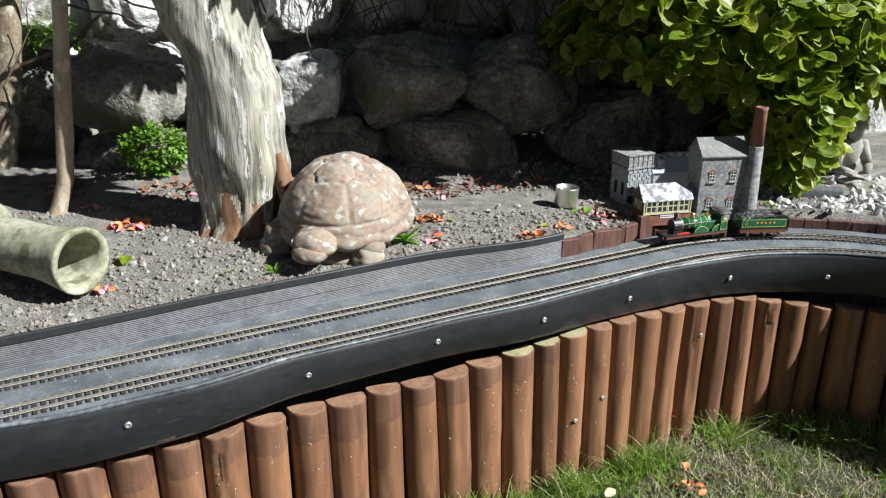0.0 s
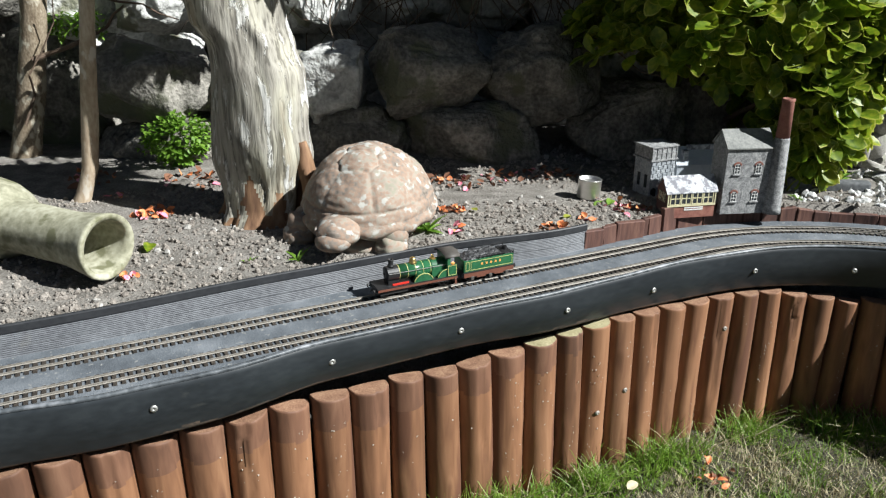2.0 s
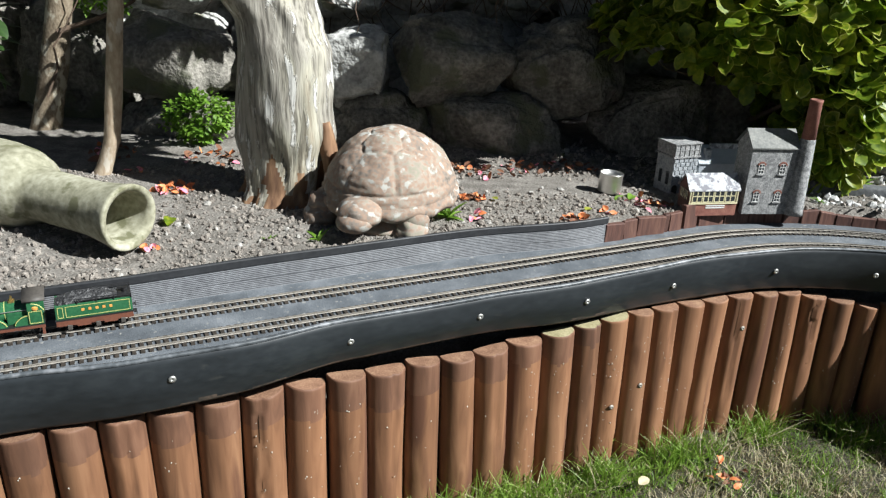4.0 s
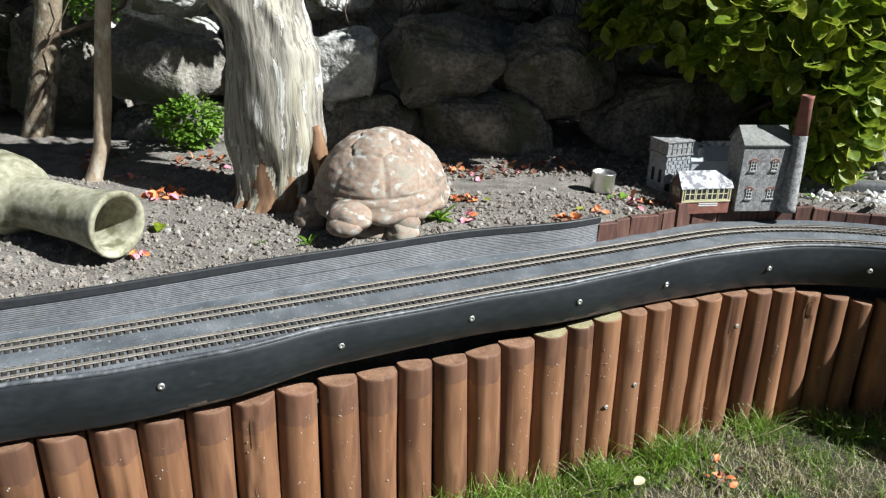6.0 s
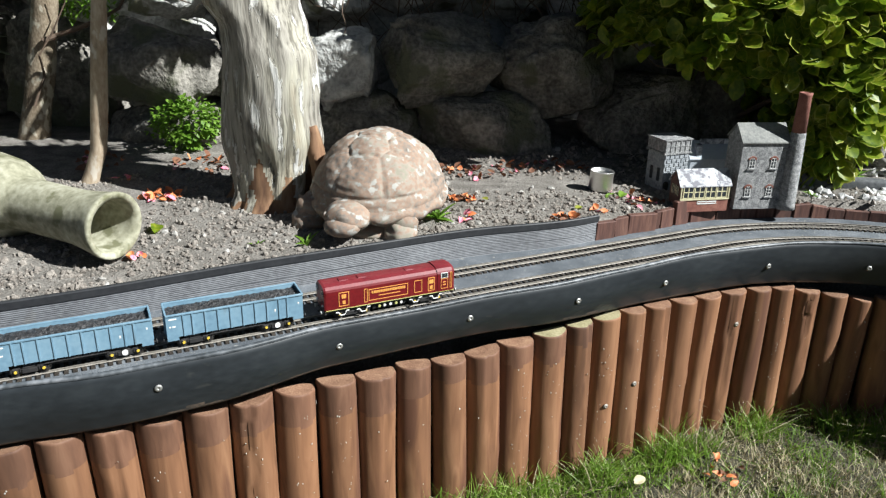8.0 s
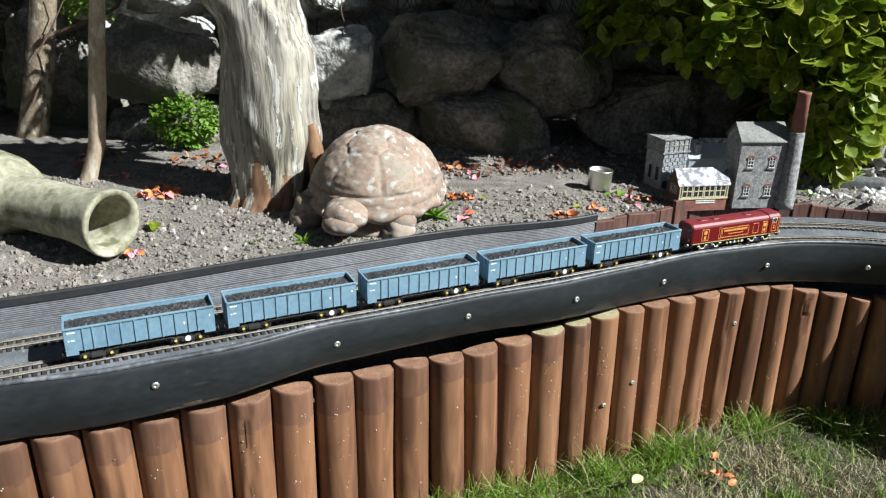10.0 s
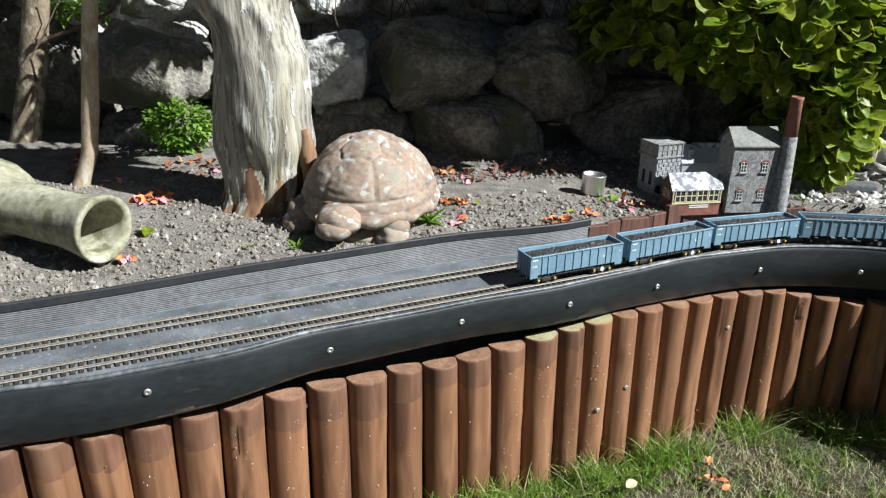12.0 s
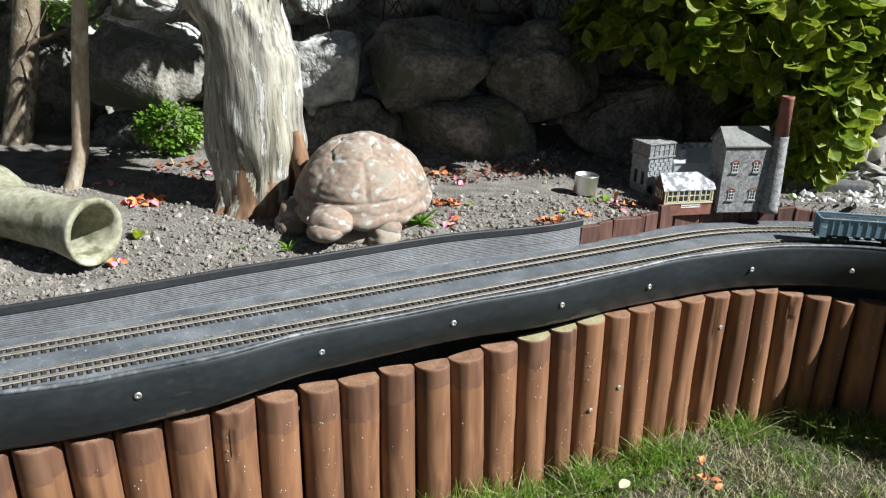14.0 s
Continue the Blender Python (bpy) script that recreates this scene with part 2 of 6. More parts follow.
def make_track(off, label):
    track = tagged(new("railway_track"), label, "track", "model railway tracks")
    track.location = line(-0.4, off, -0.0045)
    back = Matrix.Translation(-Vector(track.location))
    for side in (-0.0083, 0.0083):
        bm = bmesh.new()
        st = [lambda o, z, s=s: line(s, off + o, z) for s in WALK_S]
        a = side
        sweep(bm, st, [(a - 0.0011, -0.0025), (a + 0.0011, -0.0025), (a + 0.0005, -0.0018), (a + 0.0005, -0.0007), (a + 0.0008, -0.0005),
                       (a + 0.0008, 0), (a - 0.0008, 0), (a - 0.0008, -0.0005), (a - 0.0005, -0.0007), (a - 0.0005, -0.0018)])
        bm.transform(back)
        part("rail", bm, M["rail"], track, "nickel-silver rail with bright worn top")
    bm = bmesh.new()
    box(bm, -0.0022, 0.0022, -0.0155, 0.0155, -0.0047, -0.0026)
    first = part("sleeper", bm, M["sleeper"], track)
    pitch = 0.0087
    scale = (RADIUS + off) / RADIUS
    s, k, rest = -1.12, 0, bmesh.new()
    spots = []
    while s < 0.95:
        spots.append(s)
        s += pitch if s < 0 else pitch / scale
    for s in spots:
        ob = first if k == 0 else first.copy()
        if k:
            scene.collection.objects.link(ob)
        ob.matrix_basis = back @ Matrix.Translation(line(s, off)) @ pose(0, 0, 0, 0, 0, heading(s) + random.uniform(-1, 1))
        k += 1
    for s in steps(-4.15, -1.13, pitch) + steps(0.96, 2.3, pitch / scale):
        box(rest, -0.0022, 0.0022, -0.0155, 0.0155, -0.0047, -0.0026, m=back @ Matrix.Translation(line(s, off)) @ pose(0, 0, 0, 0, 0, heading(s)))
    tagged(part("far_sleepers", rest, M["sleeper"], track), kind="stuff")


SCREWS = [(-1.02, -0.024), (-0.826, -0.022), (-0.622, -0.023), (-0.447, -0.022), (-0.285, -0.025), (-0.126, -0.03), (0.073, -0.031), (0.25, -0.036)]


def make_edging():
    thing = tagged(new("plastic_edging"), "wavy black plastic sheet edging screwed along the trackbed", "edging")
    thing.location = line(-0.4, -0.04, -0.03)
    back = Matrix.Translation(-Vector(thing.location))

    def station(s):
        lip = spline(LIP, s)
        wob = 0.0025 * noise.noise((s * 9, 3.0, 0))
        top = 0.0035 * noise.noise((s * 7, 8.0, 0))
        low = spline([(-1.0, 0.002), (-0.8, 0.004), (-0.62, 0.014), (-0.45, 0.015), (-0.3, 0.010), (-0.1, 0.006), (0.3, 0.0)], s)
        return lambda o, z: line(s, lip + o + wob * (1 if z < -0.02 else 0), z + (top if z > -0.03 else 0) + low * max(0, (-z - 0.02) / 0.05))
    st = [station(s) for s in WALK_S]
    bm = bmesh.new()
    face = [(0.002, 0.004), (-0.0012, 0.002), (-0.0022, -0.004), (-0.003, -0.02), (-0.001, -0.036), (0.004, -0.052), (0.010, -0.069)]
    face = face[:-1] + [(0.0067, -0.0600), (0.0079, -0.0640), (0.0090, -0.0665), face[-1]]
    sweep(bm, st, face + [(o + 0.0025, z) for o, z in reversed(face)])
    for f in bm.faces:
        c = f.calc_center_median()
        s = (c - TANGENT).dot(ALONG)
        low = spline([(-1.0, 0.002), (-0.8, 0.004), (-0.62, 0.014), (-0.45, 0.015), (-0.3, 0.010), (-0.1, 0.006), (0.3, 0.0)], s)
        f.material_index = 1 if s < 0.05 and c.z < -0.069 + low + 0.008 * (0.35 + noise.noise((s * 6, 2.0, 0)) + 0.5 * noise.noise((s * 22, 7.0, 0))) else 0
    bm.transform(back)
    part("sheet", bm, [M["plastic"], M["dust"]], thing, "glossy black plastic sheet with dusty lower edge", True)
    bm = bmesh.new()
    sweep(bm, st, [(-0.0018, 0.0022), (0.0015, 0.0056), (0.0052, 0.0046), (0.0055, 0.0024), (0.002, 0.0026)])
    bm.transform(back)
    part("lip", bm, M["worn_bright_lip"], thing, "scuffed top lip, its highlight coloured in as pale grey", True)
    for s, z in SCREWS:
        bm = bmesh.new()
        lathe(bm, [(0.0042, 0), (0.0042, 0.0008), (0.003, 0.0016), (0.0012, 0.0017), (0.0010, 0.0008)], 12)
        p = part("screw", bm, M["steel"], thing, "bright pan-head screw", True)
        q = line(s, spline(LIP, s) - 0.0025 + 0.0025 * noise.noise((s * 9, 3.0, 0)), z)
        p.matrix_basis = back @ Matrix.Translation(q) @ pose(0, 0, 0, 90, 0, heading(s))


LOGS = [-0.955, -0.906, -0.856, -0.803, -0.751, -0.698, -0.646, -0.595, -0.541, -0.492, -0.442, -0.39, -0.335, -0.284, -0.239, -0.192,
        -0.147, -0.1, -0.049, 0.001, 0.053, 0.1, 0.142, 0.19, 0.236, 0.278]


def log_mesh(r, h, seed, dark_above, crack):
    """A half-round log: uneven, knotted, some with a drying crack down the face."""
    bm = bmesh.new()
    n, rows = 32, []
    zs = sorted(set([-h * (1 - k / 22) for k in range(22)] + [-0.008, -0.003, -0.0012, 0] + [-0.018 - 0.005 * k for k in range(9)]))
    bend = random.uniform(-0.003, 0.003)
    tilt = random.uniform(-0.16, 0.06)
    knots = [(random.uniform(-2.3, -0.8), random.uniform(-0.22, -0.05)) for _ in range(2)]
    ca = random.uniform(-1.9, -1.2)
    cd = random.uniform(0.06, 0.2)
    for z in zs:
        row = []
        k = 1 - (0.05 if z == 0 else 0.01 if z > -0.003 else 0)
        for i in range(n):
            a = 2 * math.pi * i / n
            wa = (a + math.pi) % (2 * math.pi) - math.pi
            rr = r * k * (1 + 0.05 * noise.noise((math.cos(a) * 1.6, math.sin(a) * 1.6, seed + z * 4)) + 0.025 * noise.noise((math.cos(a) * 6, math.sin(a) * 6, seed + z * 9)))
            for ka, kz in knots:
                q = ((wa - ka) / 0.35) ** 2 + ((z - kz) / 0.012) ** 2
                rr += 0.0012 * math.exp(-q)
            if crack and z > -cd and abs(wa - ca - 0.3 * noise.noise((z * 12, seed, 0))) < 0.1:
                rr -= 0.0035
            row.append(bm.verts.new((rr * math.cos(a) + bend * math.sin(z * 9), rr * math.sin(a) * (1 if math.sin(a) < 0 else 0.12), z + (tilt * rr * math.cos(a) if z > -0.01 else 0))))
        rows.append(row)
    for a, b in zip(rows, rows[1:]):
        for i in range(n):
            f = bm.faces.new((a[i], a[(i + 1) % n], b[(i + 1) % n], b[i]))
            f.smooth = True
            p = f.calc_center_median()
            # faces above a curved, uneven line take the darker log tone
            f.material_index = 2 if p.z > dark_above + 0.35 * p.y + 0.008 * noise.noise((p.x * 50, seed, 0)) else 0
    top = bm.faces.new(rows[-1])
    top.material_index = 1
    # pale specks of dried splashes on the face
    rnd = random.Random(int(seed * 10))
    for k in range(rnd.choice((3, 6, 14, 26))):
        a, z = rnd.uniform(-2.2, -0.9), -0.2 * rnd.random() - 0.03
        g = bmesh.new()
        bmesh.ops.create_icosphere(g, subdivisions=1, radius=rnd.uniform(0.0004, 0.0011))
        g.faces.ensure_lookup_table()
        for f in g.faces:
            f.material_index = 3
        join(bm, g, Matrix.Translation((r * 1.0 * math.cos(a), r * 1.0 * math.sin(a), z)) @ pose(0, 0, 0, 0, 0, math.degrees(a)) @ Matrix.Diagonal((0.5, 1, 1.3, 1)))
    return bm


LOG_SCREWS = [(-0.181, -0.186), (0.022, -0.125), (-0.205, -0.215)]


def make_logs():
    ends = [LOGS[0] - 0.0495 * (k + 1) for k in range(12)][::-1] + list(LOGS)
    s = LOGS[-1]
    while s < 1.5:
        s += 0.051
        ends.append(s)
    for k, (a, b) in enumerate(zip(ends, ends[1:])):
        s, w = (a + b) / 2, (b - a)
        off = random.uniform(-0.002, 0.002) + (spline(LIP, s) + 0.029 if s > 0.27 else 0)
        w *= (RADIUS - 0.03) / RADIUS if s > 0 else 1
        r = w / 2 * 1.0
        top = spline([(-0.95, -0.074), (-0.8, -0.08), (-0.36, -0.084), (-0.3, -0.077), (-0.2, -0.069), (0.1, -0.075), (0.27, -0.092)], s) + random.uniform(-0.002, 0.002)
        ob = obj("log", log_mesh(r, 0.26, k * 3.1, random.uniform(-0.045, -0.02) if s < -0.25 else 0.02, k % 3 == 1), [M["log"], M["log_pale_end" if -0.345 < s < -0.2 else "log_end"], M["log_dark_top"], M["speck"]])
        ob.matrix_basis = Matrix.Translation(line(s, off - 0.032 + r, top)) @ pose(0, 0, 0, random.uniform(-1, 1), random.uniform(-1, 1) - 0.8, heading(s))
        for q, z in LOG_SCREWS:
            if abs(q - s) < w / 2:
                bm = bmesh.new()
                lathe(bm, [(0.0042, 0), (0.0042, 0.0007), (0.0026, 0.0008), (0.0024, 0.0016), (0.0014, 0.0018), (0.0012, 0.0009)], 14)
                sc = part("screw", bm, M["rail"], ob, "dull screw with a washer", True)
                sc.matrix_basis = Matrix.Translation((0, -r * 1.0, z - top)) @ pose(0, 0, 0, 90, 0, 0)
        tagged(ob, "half-round red-brown stained upright log of the lawn edging", "log", "edging logs")


def make_strip():
    thing = tagged(new("corrugated_edging"), "grey ribbed plastic lawn edging holding back the soil", "edging")
    thing.location = line(-0.5, 0.11, 0)
    back = Matrix.Translation(-Vector(thing.location))
    ss = [s for s in WALK_S if s < -0.158] + [-0.158]
    st = [lambda o, z, s=s: line(s, fence_off(s) + o + 0.002 * noise.noise((s * 6, 1, 0)) * (z > 0.01), z + (0.004 * noise.noise((s * 2.5, 5, 0)) if z > 0.01 else 0)) for s in ss]
    prof = []
    n = 21
    for i in range(n * 4 + 1):
        z = -0.02 + 0.052 * i / (n * 4)
        prof.append((-0.0003 * math.sin(i / 4 * 2 * math.pi) - 0.001, z))
    bm = bmesh.new()
    sweep(bm, st, prof + [(0.002, 0.032), (0.002, -0.02)])
    bm.transform(back)
    part("sheet", bm, M["strip"], thing, "weathered grey ribbed plastic sheet", False)
    bm = bmesh.new()
    sweep(bm, st, [(-0.0026, 0.0285), (-0.0029, 0.0372), (-0.0016, 0.0384), (0.0024, 0.0384), (0.003, 0.0285)])
    bm.transform(back)
    part("rim", bm, M["rim"], thing, "flat dark top rim")


STAKES = [-0.162, -0.124, -0.095, -0.04, -0.029, 0.0, 0.03, 0.071, 0.108, 0.131, 0.158, 0.184, 0.208, 0.231, 0.253]


def make_stakes():
    ends = list(STAKES)
    while ends[-1] < 1.4:
        ends.append(ends[-1] + 0.031)
    for k, (a, b) in enumerate(zip(ends, ends[1:])):
        w = (b - a) * (RADIUS + 0.115) / RADIUS if a > 0 else b - a
        bm = bmesh.new()
        top = spline([(-0.16, 0.025), (-0.04, 0.026), (0.0, 0.034), (0.1, 0.035), (0.13, 0.029), (0.16, 0.021), (0.26, 0.012)], a) + random.uniform(-0.001, 0.002)
        box(bm, -w / 2 + 0.0006, w / 2 - 0.0006, -0.004, 0.006, -0.05, top, 0.0012, seg=1)
        for v in bm.verts:
            if v.co.z > 0:
                v.co.z += 0.004 * noise.noise((v.co.x * 60, k * 2.3, 0))
        ob = obj("edging_stake", bm, M["stake"])
        ob.matrix_basis = Matrix.Translation(line((a + b) / 2, 0.1155 if a > 0.05 else fence_off(a) + 0.002, 0)) @ pose(0, 0, 0, random.uniform(-3, 3), random.uniform(-1.5, 1.5), heading(a) + random.uniform(-5, 5))
        tagged(ob, "small dark red-brown wooden stake of the bed edging", "stake", "bed edging stakes")


make_ground()
make_soil()
make_roadbed()
make_edging()
make_strip()
make_logs()
make_stakes()
make_track(0.0, "front model railway track on dark felt")
make_track(SPACING, "rear model railway track on dark felt")


# ---- trains ----
M["maroon"] = surf("maroon_paint", [(0.1, 0.005, 0.008), (0.13, 0.007, 0.010), (0.16, 0.010, 0.013)], 30, 0.32, bump=0.03)
M["maroon_roof"] = surf("maroon_roof", [(0.13, 0.012, 0.018), (0.17, 0.017, 0.024), (0.21, 0.028, 0.034)], 40, 0.5, bump=0.05)
M["gold"] = surf("gold_lining", [(0.6, 0.27, 0.06), (0.72, 0.36, 0.09)], 90, 0.45, bump=0.0)
M["axle_yellow"] = surf("yellow_hub", [(0.6, 0.42, 0.04), (0.7, 0.5, 0.07)], 90, 0.5, bump=0.0)
M["frame_black"] = surf("underframe_black", [(0.012, 0.012, 0.013), (0.025, 0.024, 0.024), (0.045, 0.04, 0.037)], 120, 0.6, bump=0.1)
M["white_paint"] = surf("white_paint", [(0.7, 0.7, 0.68), (0.8, 0.8, 0.78)], 90, 0.5, bump=0.0)
M["wagon_blue"] = surf("pale_blue_paint", [(0.13, 0.225, 0.305), (0.165, 0.275, 0.36), (0.2, 0.31, 0.39)], 24, 0.5, bump=0.06, stain=(0.12, 0.17, 0.2), stain_at=0.66, stain_scale=20)
M["coal"] = surf("coal", [(0.008, 0.008, 0.009), (0.03, 0.03, 0.032), (0.1, 0.1, 0.102)], 260, 0.45, bump=0.9, depth=0.001)
M["wheel"] = surf("wheel_metal", [(0.04, 0.036, 0.032), (0.09, 0.08, 0.07)], 150, 0.45, metal=0.5, bump=0.05)
M["loco_green"] = surf("loco_green", [(0.018, 0.082, 0.036), (0.026, 0.11, 0.048), (0.036, 0.135, 0.06)], 40, 0.22, bump=0.02)
M["lining"] = surf("yellow_lining", [(0.4, 0.4, 0.13), (0.5, 0.5, 0.19)], 90, 0.45, bump=0.0)
M["brown_valance"] = surf("brown_valance", [(0.12, 0.045, 0.028), (0.17, 0.065, 0.04)], 60, 0.45, bump=0.03)
M["smokebox"] = surf("smokebox_black", [(0.012, 0.012, 0.013), (0.024, 0.024, 0.025)], 60, 0.4, bump=0.05)
M["brass"] = surf("brass", [(0.6, 0.42, 0.15), (0.75, 0.55, 0.22)], 90, 0.28, metal=0.9, bump=0.0)
M["red_paint"] = surf("red_paint", [(0.5, 0.02, 0.015), (0.6, 0.035, 0.02)], 60, 0.4, bump=0.0)
M["glass_dark"] = surf("cab_glass", [(0.03, 0.035, 0.04), (0.05, 0.055, 0.06)], 60, 0.08, bump=0.0)
M["grey_roof"] = surf("cab_roof_grey", [(0.05, 0.045, 0.04), (0.09, 0.08, 0.07)], 60, 0.6, bump=0.05)


def outline(bm, x0, x1, z0, z1, y, t=0.0006, d=0.0004):
    """A thin raised rectangular line on a side at y."""
    a, b = min(y, y + math.copysign(d, y)), max(y, y + math.copysign(d, y))
    for r in ((x0, x1, z0, z0 + t), (x0, x1, z1 - t, z1), (x0, x0 + t, z0 + t, z1 - t), (x1 - t, x1, z0 + t, z1 - t)):
        box(bm, r[0], r[1], a, b, r[2], r[3])


def plate(bm, x0, x1, z0, z1, y, d=0.0004):
    box(bm, x0, x1, min(y, y + math.copysign(d, y)), max(y, y + math.copysign(d, y)), z0, z1)


def wheelset(parent, x, r, hub, spokes=0):
    bm = bmesh.new()
    turn = Matrix.Translation((0, 0, 0)) @ pose(0, 0, 0, 90, 0, 0)
    for y in (-0.0085, 0.0085):
        o = 1 if y > 0 else -1
        if spokes:
            g = bmesh.new()
            lathe(g, [(r * 0.82, -0.0012), (r * 0.82, 0.0012), (r, 0.0012), (r, -0.0012)], 28)
            for f in [f for f in g.faces if len(f.verts) > 8]:
                g.faces.remove(f)
            n = len(g.verts)
            join(bm, g, Matrix.Translation((0, y, 0)) @ turn)
            tube(bm, (0, y - 0.0016, 0), (0, y + 0.0016, 0), r * 0.2, n=10)
            for k in range(spokes):
                a = 2 * math.pi * k / spokes
                tube(bm, (0, y, 0), (r * 0.85 * math.cos(a), y, r * 0.85 * math.sin(a)), 0.0006, 0.0005, 5)
        else:
            g = bmesh.new()
            lathe(g, [(r * 0.75, -0.0012), (r * 1.08, -0.0010), (r * 1.08, -0.0005), (r, -0.0003), (r, 0.0014), (r * 0.8, 0.0014), (r * 0.72, 0.0008)], 20)
            join(bm, g, Matrix.Translation((0, y, 0)) @ pose(0, 0, 0, -90 * o, 0, 0))
    tube(bm, (0, -0.009, 0), (0, 0.009, 0), 0.0011, n=8)
    ws = part("wheelset", bm, M["wheel"], parent)
    ws.location = (x, 0, r)
    if hub:
        for y in (-0.0135, 0.0135):
            bm = bmesh.new()
            tube(bm, (x, y - 0.0006, r), (x, y + 0.0006, r), 0.0016, 0.0016, 10)
            part("axle_cap", bm, M[hub], parent, "yellow axle box cap")
    return ws


def bogie(parent, x, half, r, disc=None, hub="axle_yellow"):
    """Side frames of a bogie round x, with its two wheelsets."""
    for y in (-0.0122, 0.0122):
        o = math.copysign(0.001, y)
        bm = bmesh.new()
        a, b = min(y - 0.0007, y + 0.0007), max(y - 0.0007, y + 0.0007)
        box(bm, x - half - 0.004, x + half + 0.004, a, b, r + 0.0015, r + 0.0045, 0.0004, seg=1)
        box(bm, x - half * 0.55, x + half * 0.55, a - 0.0002, b + 0.0002, r - 0.003, r + 0.002, 0.0004, seg=1)
        for e in (-half, half):
            box(bm, x + e - 0.0028, x + e + 0.0028, a - 0.0004, b + 0.0004, r - 0.0025, r + 0.003, 0.0005, seg=1)
            for q in (-0.0042, 0.0042):
                tube(bm, (x + e + q, y, r - 0.001), (x + e + q, y, r + 0.004), 0.0009, n=6)
        part("bogie_frame", bm, M["frame_black"], parent)
        if disc:
            bm = bmesh.new()
            tube(bm, (x, y + o * 0.6, r + 0.0005), (x, y + o * 1.6, r + 0.0005), 0.0032, n=16)
            part("brake_disc", bm, M[disc], parent, "white handbrake disc")
    for e in (-half, half):
        wheelset(parent, x + e, r, hub)


def coal_heap(bm, x0, x1, y0, y1, z, rise, seed, n=80, m=20):
    rows = []
    for i in range(n + 1):
        row = []
        for j in range(m + 1):
            u, v = i / n, j / m
            edge = min(1, 5 * min(u, 1 - u) + 0.15) * min(1, 3 * min(v, 1 - v) + 0.2)
            p = Vector((x0 + (x1 - x0) * u, y0 + (y1 - y0) * v, 0))
            h = rise * edge * (0.75 + 0.5 * noise.noise(p * 45 + Vector((seed, 0, 0)))) + 0.0017 * noise.noise(p * 300 + Vector((seed, 2, 0)))
            row.append(bm.verts.new((p.x, p.y, z + h)))
        rows.append(row)
    for a, b in zip(rows, rows[1:]):
        for j in range(m):
            bm.faces.new((a[j], b[j], b[j + 1], a[j + 1]))
    return bm


def buffers(parent, x, z, way, mat="frame_black"):
    for y in (-0.0115, 0.0115):
        bm = bmesh.new()
        tube(bm, (x, y, z), (x + way * 0.003, y, z), 0.0012, n=8)
        tube(bm, (x + way * 0.003, y, z), (x + way * 0.004, y, z), 0.0028, n=14)
        part("buffer", bm, M[mat], parent)
    bm = bmesh.new()
    box(bm, min(x, x + way * 0.004), max(x, x + way * 0.004), -0.001, 0.001, z - 0.004, z - 0.0015)
    part("coupling", bm, M["frame_black"], parent)


